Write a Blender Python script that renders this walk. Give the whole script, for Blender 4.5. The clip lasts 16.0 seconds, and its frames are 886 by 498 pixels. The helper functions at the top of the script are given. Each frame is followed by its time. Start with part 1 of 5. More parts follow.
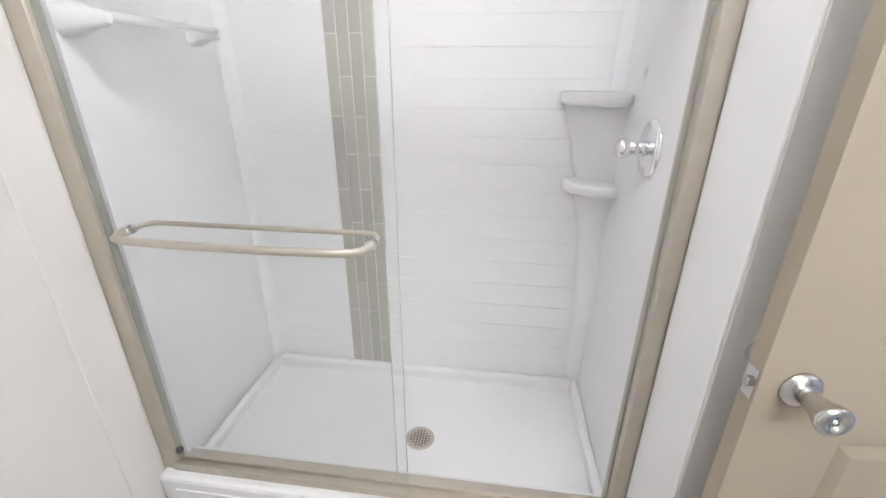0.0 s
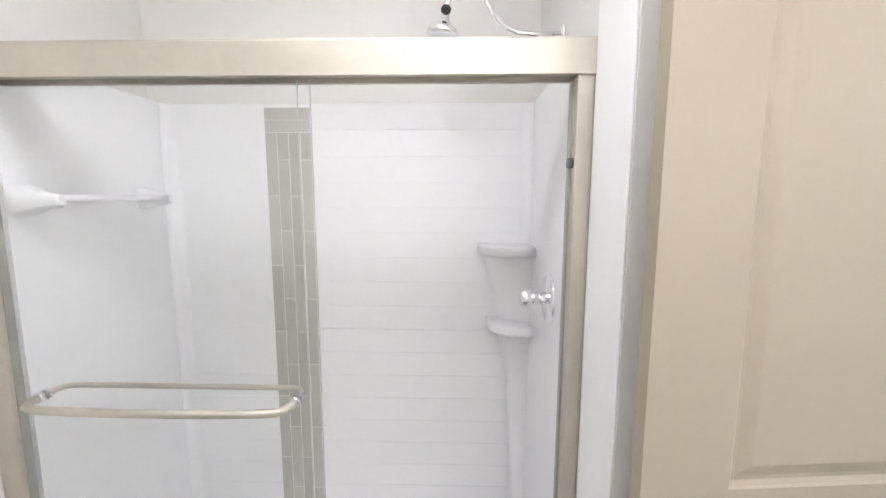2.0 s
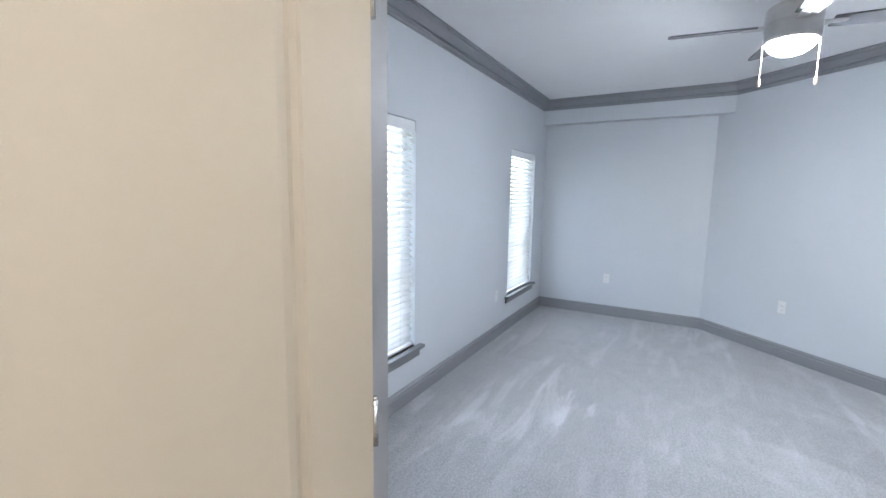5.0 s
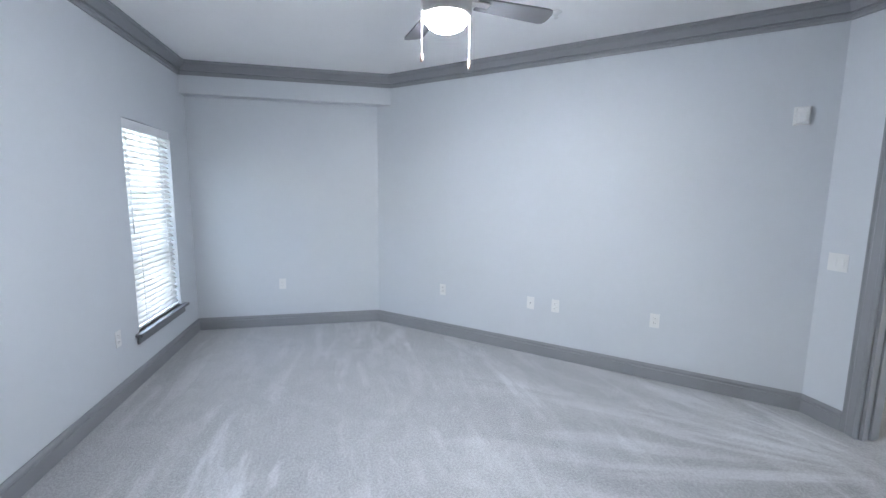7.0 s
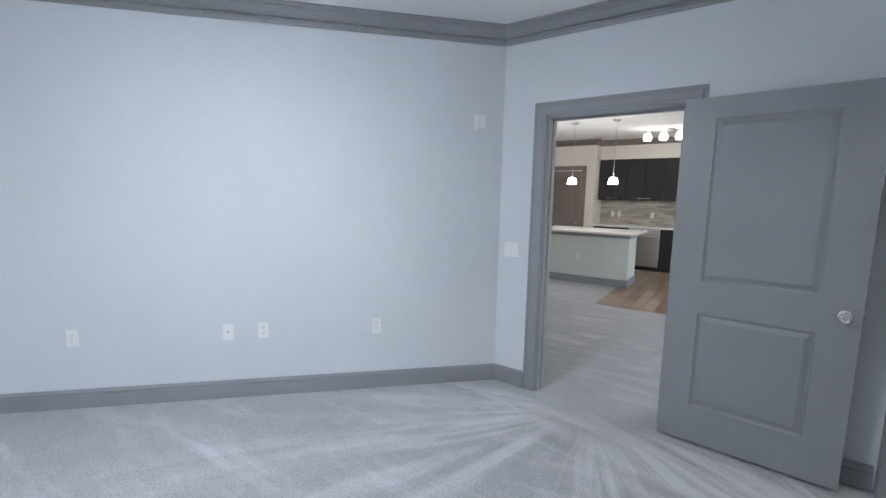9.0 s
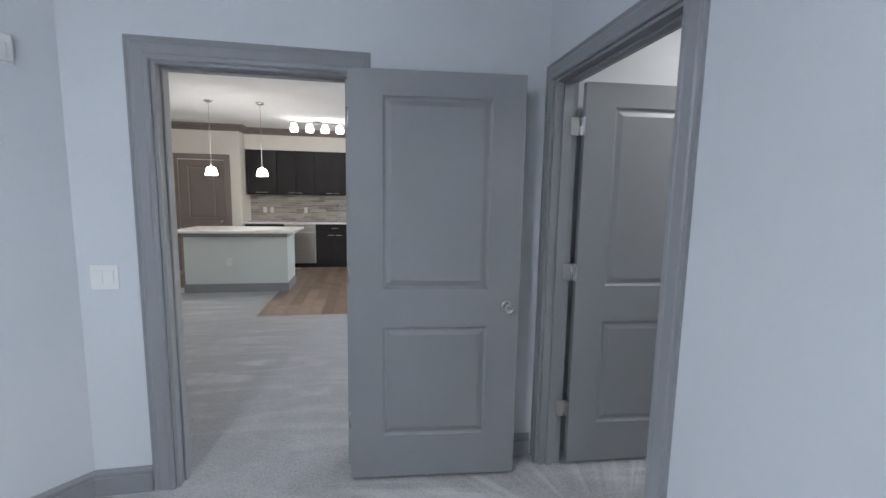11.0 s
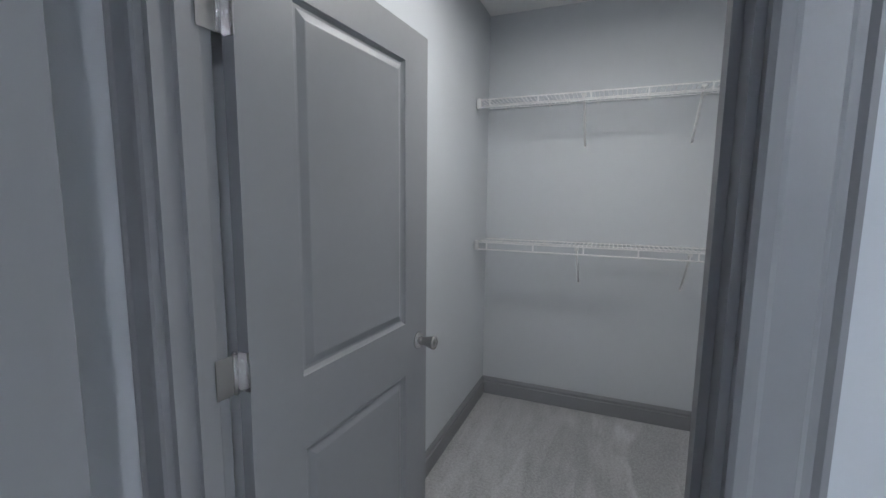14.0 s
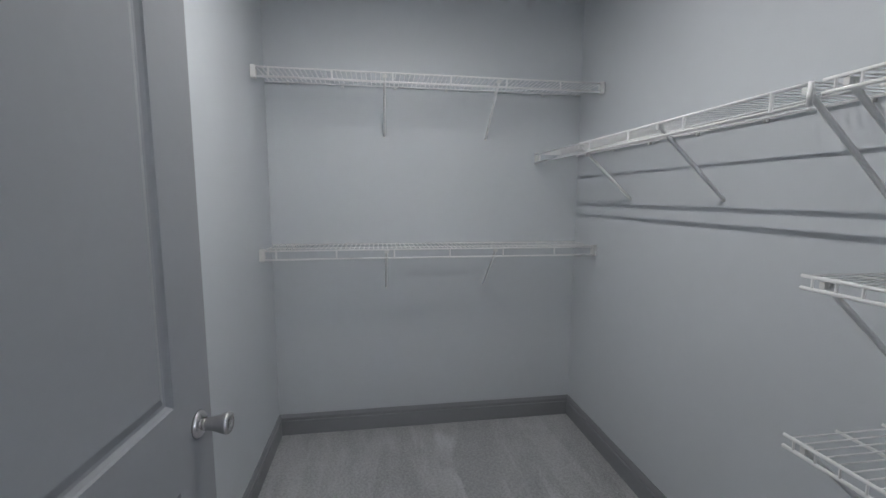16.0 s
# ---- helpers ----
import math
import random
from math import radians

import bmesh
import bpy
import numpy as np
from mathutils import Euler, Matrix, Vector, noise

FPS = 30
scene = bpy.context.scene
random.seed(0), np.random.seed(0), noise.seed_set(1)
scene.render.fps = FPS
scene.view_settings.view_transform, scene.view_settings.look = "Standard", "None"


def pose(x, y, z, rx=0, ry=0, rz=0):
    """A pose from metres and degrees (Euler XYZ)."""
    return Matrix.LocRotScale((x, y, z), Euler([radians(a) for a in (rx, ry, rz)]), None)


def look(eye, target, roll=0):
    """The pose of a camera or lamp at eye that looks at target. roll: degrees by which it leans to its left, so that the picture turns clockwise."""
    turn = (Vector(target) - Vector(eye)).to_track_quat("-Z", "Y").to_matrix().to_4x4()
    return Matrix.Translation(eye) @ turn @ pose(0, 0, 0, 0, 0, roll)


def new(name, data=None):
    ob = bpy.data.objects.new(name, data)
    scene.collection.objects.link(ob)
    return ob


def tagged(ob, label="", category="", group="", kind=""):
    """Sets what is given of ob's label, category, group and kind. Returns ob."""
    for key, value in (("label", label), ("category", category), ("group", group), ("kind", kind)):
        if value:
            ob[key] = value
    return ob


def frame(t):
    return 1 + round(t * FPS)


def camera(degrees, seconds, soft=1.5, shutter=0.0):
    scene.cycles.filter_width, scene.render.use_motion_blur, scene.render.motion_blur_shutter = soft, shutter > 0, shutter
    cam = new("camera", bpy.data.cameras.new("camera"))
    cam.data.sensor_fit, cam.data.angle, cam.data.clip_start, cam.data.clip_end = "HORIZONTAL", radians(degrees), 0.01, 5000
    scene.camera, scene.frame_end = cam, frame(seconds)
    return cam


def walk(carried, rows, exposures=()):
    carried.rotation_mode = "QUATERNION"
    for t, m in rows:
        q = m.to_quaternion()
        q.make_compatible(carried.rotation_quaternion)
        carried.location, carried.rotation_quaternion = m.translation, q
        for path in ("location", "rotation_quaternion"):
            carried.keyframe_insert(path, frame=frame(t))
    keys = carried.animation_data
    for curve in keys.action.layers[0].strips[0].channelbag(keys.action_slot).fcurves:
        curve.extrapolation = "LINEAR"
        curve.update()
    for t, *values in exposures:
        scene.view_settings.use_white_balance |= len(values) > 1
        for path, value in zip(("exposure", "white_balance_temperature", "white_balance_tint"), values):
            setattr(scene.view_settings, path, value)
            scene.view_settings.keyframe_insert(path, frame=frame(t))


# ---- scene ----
cam = camera(93.1, 16.0)

EXPOSURES = ((0.0, 3.5), (16.0, 3.5))
PATH = [
    (0, (-1.372, 2.82, 1.391), (-1.614, 4.649, 0.617), 0.2),
    (0.5, (-1.34, 2.793, 1.427), (-1.572, 4.703, 0.881), 0.0),
    (1, (-1.311, 2.773, 1.466), (-1.519, 4.728, 1.104), -0.2),
    (1.5, (-1.288, 2.75, 1.499), (-1.453, 4.723, 1.212), -0.0),
    (2, (-1.266, 2.741, 1.53), (-1.32, 4.723, 1.268), 0.1),
    (2.5, (-1.221, 2.76, 1.546), (-0.956, 4.725, 1.283), 0.1),
    (3, (-1.178, 2.79, 1.538), (-0.526, 4.662, 1.268), 0.2),
    (3.5, (-1.105, 2.85, 1.528), (-0.131, 4.576, 1.259), 0.2),
    (4, (-1.016, 2.922, 1.521), (0.243, 4.452, 1.245), 0.4),
    (4.2, (-0.97, 2.961, 1.508), (0.407, 4.387, 1.24), 0.6),
    (6.3, (-0.255, 3.055, 1.504), (1.723, 3.176, 1.235), 0.5),
    (6.5, (-0.169, 3.066, 1.499), (1.813, 3.025, 1.234), 0.4),
    (7, (0.063, 3.062, 1.489), (1.998, 2.633, 1.223), 0.7),
    (7.5, (0.273, 3.045, 1.47), (2.088, 2.246, 1.211), 0.9),
    (8, (0.43, 3.033, 1.484), (2.06, 1.906, 1.218), 0.9),
    (8.5, (0.59, 3.023, 1.481), (1.983, 1.611, 1.219), 1.1),
    (9, (0.727, 2.946, 1.47), (1.854, 1.313, 1.221), 1.2),
    (9.5, (0.84, 2.818, 1.47), (1.612, 0.988, 1.231), 1.2),
    (10, (0.938, 2.637, 1.457), (1.317, 0.687, 1.224), 1.2),
    (10.2, (0.956, 2.538, 1.457), (1.182, 0.564, 1.224), 1.2),
    (12.3, (0.833, 1.522, 1.479), (-0.339, -0.08, 1.238), 0.6),
    (12.5, (0.815, 1.422, 1.468), (-0.466, -0.097, 1.238), 0.5),
    (13, (0.741, 1.204, 1.474), (-0.773, -0.081, 1.232), 0.6),
    (13.5, (0.623, 1.02, 1.484), (-1.074, -0.009, 1.236), 0.7),
    (14, (0.509, 0.86, 1.472), (-1.331, 0.115, 1.229), 0.6),
    (14.5, (0.403, 0.727, 1.461), (-1.531, 0.277, 1.219), 0.6),
    (15, (0.292, 0.673, 1.475), (-1.684, 0.502, 1.22), 0.3),
    (15.5, (0.169, 0.631, 1.468), (-1.812, 0.74, 1.216), 0.4),
    (16, (0.109, 0.616, 1.466), (-1.853, 0.92, 1.218), 0.3),
]
walk(cam, [(t, look(eye, target, roll)) for t, eye, target, roll in PATH], EXPOSURES)


# ---- light ----
world = bpy.data.worlds.new("world")
scene.world = world
world.use_nodes = True
wn = world.node_tree
sky = wn.nodes.new("ShaderNodeTexSky")
sky.sky_type = "NISHITA"
sky.sun_disc = False
sky.sun_elevation, sky.sun_rotation = radians(48), radians(200)
wn.nodes["Background"].inputs["Strength"].default_value = 0.15
wn.links.new(sky.outputs["Color"], wn.nodes["Background"].inputs["Color"])
sun = new("sun", bpy.data.lights.new("sun", "SUN"))
sun.data.energy, sun.data.angle, sun.data.color = 2.4, radians(0.5), (1.0, 0.95, 0.88)
sun.matrix_world = look((0, 0, 30), (0 - 8, 0 + 22, 0))

# Daylight of the sky in the two window openings
for wx in (1.33, 4.015):
    day = new("added_daylight", bpy.data.lights.new("added_daylight", "AREA"))
    day.data.shape, day.data.size, day.data.size_y = "RECTANGLE", 0.74, 1.5
    day.data.energy, day.data.color = 1.0, (0.93, 0.97, 1.0)
    day.matrix_world = pose(wx, 4.765, 1.2, -90, 0, 0)
# Tube of the closet's strip light
tube = new("closet_tube", bpy.data.lights.new("closet_tube", "AREA"))
tube.data.shape, tube.data.size, tube.data.size_y = "RECTANGLE", 0.2, 0.014
tube.data.energy, tube.data.color = 1.32, (1.0, 0.992, 0.985)
tube.matrix_world = pose(-1.15, 0.75, 2.604)
# Fill lamp in an added, unseen window; brightens the room beyond the bedroom doorway
day = new("added_daylight", bpy.data.lights.new("added_daylight", "AREA"))
day.data.shape, day.data.size, day.data.size_y = "RECTANGLE", 2.2, 1.5
day.data.energy, day.data.color = 9.0, (0.97, 0.98, 1.0)
day.matrix_world = pose(-2.51, -3.0, 1.35, 0, -90, 0)

FAN_GLOW, VANITY_GLOW, BATH_GLOW, CLOSET_GLOW, KITCHEN_GLOW = 38.5, 4.2, 2.0, 12.0, 5.0

# ---- materials ----


def mat(name, color, rough=0.5, metal=0.0, var=0.06, scale=6.0, bump=0.0, bump_scale=200.0, coat=0.0, tint=None, transmission=0.0, spec=0.5, per_object=0.0):
    """Painted or plain surface: base colour varied at two scales, fine relief."""
    m = bpy.data.materials.new(name)
    m.use_nodes = True
    nt = m.node_tree
    b = nt.nodes["Principled BSDF"]
    b.inputs["Roughness"].default_value = rough
    b.inputs["Metallic"].default_value = metal
    b.inputs["Coat Weight"].default_value = coat
    b.inputs["Specular IOR Level"].default_value = spec
    b.inputs["Transmission Weight"].default_value = transmission
    co = nt.nodes.new("ShaderNodeTexCoord")
    n1 = nt.nodes.new("ShaderNodeTexNoise")
    n1.inputs["Scale"].default_value, n1.inputs["Detail"].default_value = scale, 4
    n2 = nt.nodes.new("ShaderNodeTexNoise")
    n2.inputs["Scale"].default_value, n2.inputs["Detail"].default_value = scale * 14, 3
    nt.links.new(co.outputs["Object"], n1.inputs["Vector"])
    nt.links.new(co.outputs["Object"], n2.inputs["Vector"])
    add = nt.nodes.new("ShaderNodeMath")
    add.operation = "MULTIPLY_ADD"
    add.inputs[1].default_value = 0.35
    nt.links.new(n2.outputs["Fac"], add.inputs[0])
    nt.links.new(n1.outputs["Fac"], add.inputs[2])
    ramp = nt.nodes.new("ShaderNodeMapRange")
    ramp.inputs["From Min"].default_value, ramp.inputs["From Max"].default_value = 0.4, 0.95
    nt.links.new(add.outputs[0], ramp.inputs["Value"])
    mix = nt.nodes.new("ShaderNodeMix")
    mix.data_type = "RGBA"
    c = Vector(color)
    mix.inputs["A"].default_value = (*(c * (1 - var)), 1)
    mix.inputs["B"].default_value = (*(Vector(tint) if tint else c * (1 + var)), 1)
    nt.links.new(ramp.outputs["Result"], mix.inputs["Factor"])
    out = mix.outputs["Result"]
    if per_object:
        info = nt.nodes.new("ShaderNodeObjectInfo")
        hsv = nt.nodes.new("ShaderNodeHueSaturation")
        mr = nt.nodes.new("ShaderNodeMapRange")
        mr.inputs["To Min"].default_value, mr.inputs["To Max"].default_value = 1 - per_object, 1 + per_object
        nt.links.new(info.outputs["Random"], mr.inputs["Value"])
        nt.links.new(mr.outputs["Result"], hsv.inputs["Value"])
        nt.links.new(out, hsv.inputs["Color"])
        out = hsv.outputs["Color"]
    nt.links.new(out, b.inputs["Base Color"])
    if bump:
        n3 = nt.nodes.new("ShaderNodeTexNoise")
        n3.inputs["Scale"].default_value, n3.inputs["Detail"].default_value = bump_scale, 2
        nt.links.new(co.outputs["Object"], n3.inputs["Vector"])
        bp = nt.nodes.new("ShaderNodeBump")
        bp.inputs["Strength"].default_value, bp.inputs["Distance"].default_value = bump, 0.002
        nt.links.new(n3.outputs["Fac"], bp.inputs["Height"])
        nt.links.new(bp.outputs["Normal"], b.inputs["Normal"])
    return m


def glow(name, color, strength):
    m = bpy.data.materials.new(name)
    m.use_nodes = True
    b = m.node_tree.nodes["Principled BSDF"]
    b.inputs["Base Color"].default_value = (0.9, 0.9, 0.88, 1)
    b.inputs["Roughness"].default_value = 0.35
    b.inputs["Emission Color"].default_value = (*color, 1)
    b.inputs["Emission Strength"].default_value = strength
    return m


def clear_glass(name, color, rough=0.0):
    """Thin pane: mostly clear, with a real reflection by Fresnel."""
    m = bpy.data.materials.new(name)
    m.use_nodes = True
    nt = m.node_tree
    nt.nodes.remove(nt.nodes["Principled BSDF"])
    tr = nt.nodes.new("ShaderNodeBsdfTransparent")
    tr.inputs["Color"].default_value = (*color, 1)
    gl = nt.nodes.new("ShaderNodeBsdfGlossy")
    gl.inputs["Roughness"].default_value = rough
    lw = nt.nodes.new("ShaderNodeLayerWeight")
    lw.inputs["Blend"].default_value = 0.5
    pw = nt.nodes.new("ShaderNodeMath")
    pw.operation, pw.inputs[1].default_value = "POWER", 5.0
    nt.links.new(lw.outputs["Facing"], pw.inputs[0])
    fr = nt.nodes.new("ShaderNodeMath")
    fr.operation, fr.inputs[1].default_value, fr.inputs[2].default_value = "MULTIPLY_ADD", 0.92, 0.018
    nt.links.new(pw.outputs[0], fr.inputs[0])
    mx = nt.nodes.new("ShaderNodeMixShader")
    nt.links.new(fr.outputs[0], mx.inputs["Fac"])
    nt.links.new(tr.outputs[0], mx.inputs[1])
    nt.links.new(gl.outputs[0], mx.inputs[2])
    nt.links.new(mx.outputs[0], nt.nodes["Material Output"].inputs["Surface"])
    return m


def carpet_material():
    """Cut-pile carpet with vacuum tracks: long light and dark strokes and a fine pile."""
    m = bpy.data.materials.new("carpet")
    m.use_nodes = True
    nt = m.node_tree
    b = nt.nodes["Principled BSDF"]
    b.inputs["Roughness"].default_value = 0.95
    b.inputs["Specular IOR Level"].default_value = 0.1
    b.inputs["Sheen Weight"].default_value = 0.25
    geo = nt.nodes.new("ShaderNodeNewGeometry")

    def noise_at(scale, detail, stretch=(1, 1, 1), turn=0.0, distort=0.0):
        mp = nt.nodes.new("ShaderNodeMapping")
        mp.inputs["Scale"].default_value = stretch
        mp.inputs["Rotation"].default_value = (0, 0, radians(turn))
        nt.links.new(geo.outputs["Position"], mp.inputs["Vector"])
        n = nt.nodes.new("ShaderNodeTexNoise")
        n.inputs["Scale"].default_value, n.inputs["Detail"].default_value = scale, detail
        n.inputs["Distortion"].default_value = distort
        nt.links.new(mp.outputs["Vector"], n.inputs["Vector"])
        return n.outputs["Fac"]

    def ramped(v, lo, hi):
        r = nt.nodes.new("ShaderNodeMapRange")
        r.interpolation_type = "SMOOTHSTEP"
        r.inputs["From Min"].default_value, r.inputs["From Max"].default_value = lo, hi
        nt.links.new(v, r.inputs["Value"])
        return r.outputs["Result"]

    def math(op, a, c):
        n = nt.nodes.new("ShaderNodeMath")
        n.operation = op
        for i, v in enumerate((a, c)):
            if isinstance(v, float):
                n.inputs[i].default_value = v
            else:
                nt.links.new(v, n.inputs[i])
        return n.outputs[0]

    sep = nt.nodes.new("ShaderNodeSeparateXYZ")
    nt.links.new(geo.outputs["Position"], sep.inputs[0])

    def fan(cx, cy, reach):
        """Strokes that spread out from a doorway where the vacuum was pulled back."""
        dx, dy = math("SUBTRACT", sep.outputs["X"], cx), math("SUBTRACT", sep.outputs["Y"], cy)
        ang = math("ARCTAN2", dy, dx)
        dist = math("SQRT", math("ADD", math("MULTIPLY", dx, dx), math("MULTIPLY", dy, dy)), 0.0)
        cmb = nt.nodes.new("ShaderNodeCombineXYZ")
        nt.links.new(math("MULTIPLY", ang, 6.5), cmb.inputs[0])
        nt.links.new(math("MULTIPLY", dist, 0.55), cmb.inputs[1])
        n = nt.nodes.new("ShaderNodeTexNoise")
        n.inputs["Scale"].default_value, n.inputs["Detail"].default_value, n.inputs["Distortion"].default_value = 1.0, 5, 1.1
        nt.links.new(cmb.outputs[0], n.inputs["Vector"])
        near = nt.nodes.new("ShaderNodeMapRange")
        near.inputs["From Min"].default_value, near.inputs["From Max"].default_value = reach, 0.6
        nt.links.new(dist, near.inputs["Value"])
        off = ramped(dist, 0.15, 0.7)
        return math("MULTIPLY", ramped(n.outputs["Fac"], 0.42, 0.68), math("MULTIPLY", off, near.outputs["Result"]))

    indoors = ramped(sep.outputs["Y"], -0.05, 0.25)
    strokes = math("MULTIPLY", math("ADD", fan(1.45, 0.05, 3.4), fan(-0.1, 0.75, 2.8)), indoors)
    long_a = ramped(noise_at(1.5, 5, (0.55, 2.6, 1), 72, 1.2), 0.52, 0.70)
    patch = ramped(noise_at(0.8, 3, (1, 1, 1), 0, 1.5), 0.4, 0.65)
    blot = noise_at(7.0, 4, (1, 1, 1), 0, 0.8)
    pile = noise_at(240.0, 2)
    speck = noise_at(75.0, 4)
    v = math("ADD", math("MULTIPLY", strokes, 0.46), math("MULTIPLY", math("MULTIPLY", long_a, patch), 0.40))
    v = math("ADD", v, math("MULTIPLY", blot, 0.30))
    closet_side = ramped(sep.outputs["X"], 0.1, -0.15)
    room_side = math("SUBTRACT", 1.0, closet_side)
    swept = math("ADD", math("MULTIPLY", ramped(noise_at(1.3, 6, (0.7, 4.6, 1), -4, 0.9), 0.50, 0.62), closet_side),
                 math("MULTIPLY", ramped(noise_at(1.2, 6, (0.7, 4.0, 1), 58, 1.3), 0.50, 0.66), room_side))
    v = math("ADD", v, math("MULTIPLY", swept, 0.13))
    v = math("ADD", v, math("MULTIPLY", ramped(speck, 0.34, 0.66), 0.25))
    v = math("ADD", v, math("MULTIPLY", ramped(pile, 0.35, 0.65), 0.18))
    r = nt.nodes.new("ShaderNodeMapRange")
    r.inputs["From Min"].default_value, r.inputs["From Max"].default_value = 0.18, 0.98
    nt.links.new(v, r.inputs["Value"])
    mix = nt.nodes.new("ShaderNodeMix")
    mix.data_type = "RGBA"
    mix.inputs["A"].default_value = (0.295, 0.296, 0.302, 1)
    mix.inputs["B"].default_value = (0.61, 0.615, 0.628, 1)
    nt.links.new(r.outputs["Result"], mix.inputs["Factor"])
    nt.links.new(mix.outputs["Result"], b.inputs["Base Color"])
    bp = nt.nodes.new("ShaderNodeBump")
    bp.inputs["Strength"].default_value, bp.inputs["Distance"].default_value = 0.8, 0.008
    nt.links.new(math("ADD", math("MULTIPLY", speck, 0.8), math("ADD", pile, math("MULTIPLY", strokes, 0.3))), bp.inputs["Height"])
    nt.links.new(bp.outputs["Normal"], b.inputs["Normal"])
    return m


def blind_material():
    m = mat("blind_white", (0.82, 0.83, 0.84), 0.45, var=0.02)
    nt = m.node_tree
    b = nt.nodes["Principled BSDF"]
    tl = nt.nodes.new("ShaderNodeBsdfTranslucent")
    tl.inputs["Color"].default_value = (0.92, 0.93, 0.94, 1)
    mx = nt.nodes.new("ShaderNodeMixShader")
    mx.inputs["Fac"].default_value = 0.35
    nt.links.new(b.outputs[0], mx.inputs[1])
    nt.links.new(tl.outputs[0], mx.inputs[2])
    nt.links.new(mx.outputs[0], nt.nodes["Material Output"].inputs["Surface"])
    return m


WALL = mat("wall_paint_grey", (0.575, 0.60, 0.628), 0.55, var=0.025, scale=1.3, bump=0.12, bump_scale=160)
BATH_WALL = mat("wall_paint_bath", (0.745, 0.727, 0.70), 0.5, var=0.025, scale=1.5, bump=0.12, bump_scale=160)
LIVING_WALL = mat("wall_paint_warm_white", (0.72, 0.68, 0.63), 0.55, var=0.025, scale=1.3, bump=0.12, bump_scale=160)
CEIL = mat("ceiling_white", (0.85, 0.85, 0.85), 0.8, var=0.02, scale=2.0, bump=0.25, bump_scale=120)
TRIM = mat("trim_grey", (0.25, 0.256, 0.27), 0.42, var=0.05, scale=3.0, bump=0.05, bump_scale=90)
DOOR = mat("door_grey", (0.235, 0.242, 0.255), 0.42, var=0.05, scale=2.5, bump=0.06, bump_scale=110)
CREAM = mat("door_cream", (0.40, 0.347, 0.271), 0.55, spec=0.3, var=0.03, scale=2.5, bump=0.06, bump_scale=110)
TAUPE = mat("door_taupe", (0.20, 0.165, 0.15), 0.45, var=0.05, scale=2.5)
CARPET = carpet_material()
BLIND = blind_material()
SURROUND = mat("acrylic_white", (0.88, 0.88, 0.895), 0.5, var=0.012, scale=2.0, coat=0.08, bump=0.03, bump_scale=14)
PAN = mat("acrylic_pan", (0.86, 0.86, 0.87), 0.3, var=0.012, scale=2.5, coat=0.2, bump=0.05, bump_scale=60)
STRIP_TILE = mat("glass_tile_greige", (0.52, 0.51, 0.465), 0.15, var=0.06, scale=9, coat=0.5, per_object=0.09)
GROUT = mat("grout_white", (0.75, 0.75, 0.74), 0.8, var=0.05, scale=30, bump=0.2)
NICKEL = mat("brushed_nickel", (0.63, 0.59, 0.52), 0.55, 1.0, var=0.05, scale=18, bump=0.05, bump_scale=300)
CHROME = mat("chrome", (0.86, 0.86, 0.88), 0.07, 1.0, var=0.02, scale=8)
SATIN = mat("satin_nickel", (0.62, 0.61, 0.60), 0.22, 1.0, var=0.05, scale=14)
GLASS = clear_glass("shower_glass", (0.996, 0.999, 0.998))
PANE = clear_glass("window_glass", (0.98, 0.99, 0.99))
EDGE_GLASS = mat("glass_edge_green", (0.62, 0.67, 0.65), 0.2, var=0.04, scale=20)
WHITE_PLASTIC = mat("white_plastic", (0.72, 0.72, 0.71), 0.35, var=0.02, scale=12)
WIRE = mat("vinyl_wire_white", (0.84, 0.84, 0.84), 0.4, var=0.03, scale=14)
DARK = mat("dark_slot", (0.02, 0.02, 0.02), 0.6, var=0.1)
VINYL = mat("vinyl_window_white", (0.78, 0.79, 0.80), 0.35, var=0.02, scale=8)
SILL = mat("sill_grey", (0.16, 0.165, 0.175), 0.35, var=0.05, scale=5)
FAN_BLADE = mat("fan_blade_grey", (0.11, 0.11, 0.118), 0.5, var=0.08, scale=5)
CABINET = mat("cabinet_espresso", (0.018, 0.016, 0.017), 0.5, var=0.15, scale=5, spec=0.35)
QUARTZ = mat("quartz_white", (0.78, 0.76, 0.73), 0.2, var=0.05, scale=25)
STEEL = mat("stainless_steel", (0.62, 0.60, 0.58), 0.3, 1.0, var=0.06, scale=20)
SPLASH_A = mat("splash_tile", (0.36, 0.32, 0.29), 0.2, var=0.1, scale=7, per_object=0.28)
WOOD = mat("plank_wood", (0.26, 0.185, 0.135), 0.45, var=0.3, scale=4, per_object=0.3, bump=0.1, bump_scale=60)
BATH_FLOOR = mat("bath_vinyl_tile", (0.45, 0.42, 0.38), 0.4, var=0.1, scale=6)
ISLAND_WALL = mat("island_paint", (0.60, 0.63, 0.62), 0.5, var=0.03, scale=3)
GRASS = mat("lawn", (0.06, 0.10, 0.03), 0.9, var=0.4, scale=5, bump=0.8, bump_scale=60)
LEAF = mat("leaf_green", (0.09, 0.13, 0.07), 0.5, var=0.5, scale=3)
BARK = mat("bark", (0.16, 0.13, 0.10), 0.9, var=0.3, scale=12, bump=0.6, bump_scale=40)
CONCRETE = mat("concrete_pavement", (0.42, 0.41, 0.39), 0.85, var=0.12, scale=4, bump=0.3)
STUCCO = mat("stucco_facade", (0.72, 0.71, 0.69), 0.8, var=0.06, scale=3, bump=0.3)
FAN_LIGHT = glow("fan_light_glass", (0.91, 0.98, 1.11), FAN_GLOW)
VANITY_LIGHT = glow("vanity_bulb", (1.0, 0.995, 1.02), VANITY_GLOW)
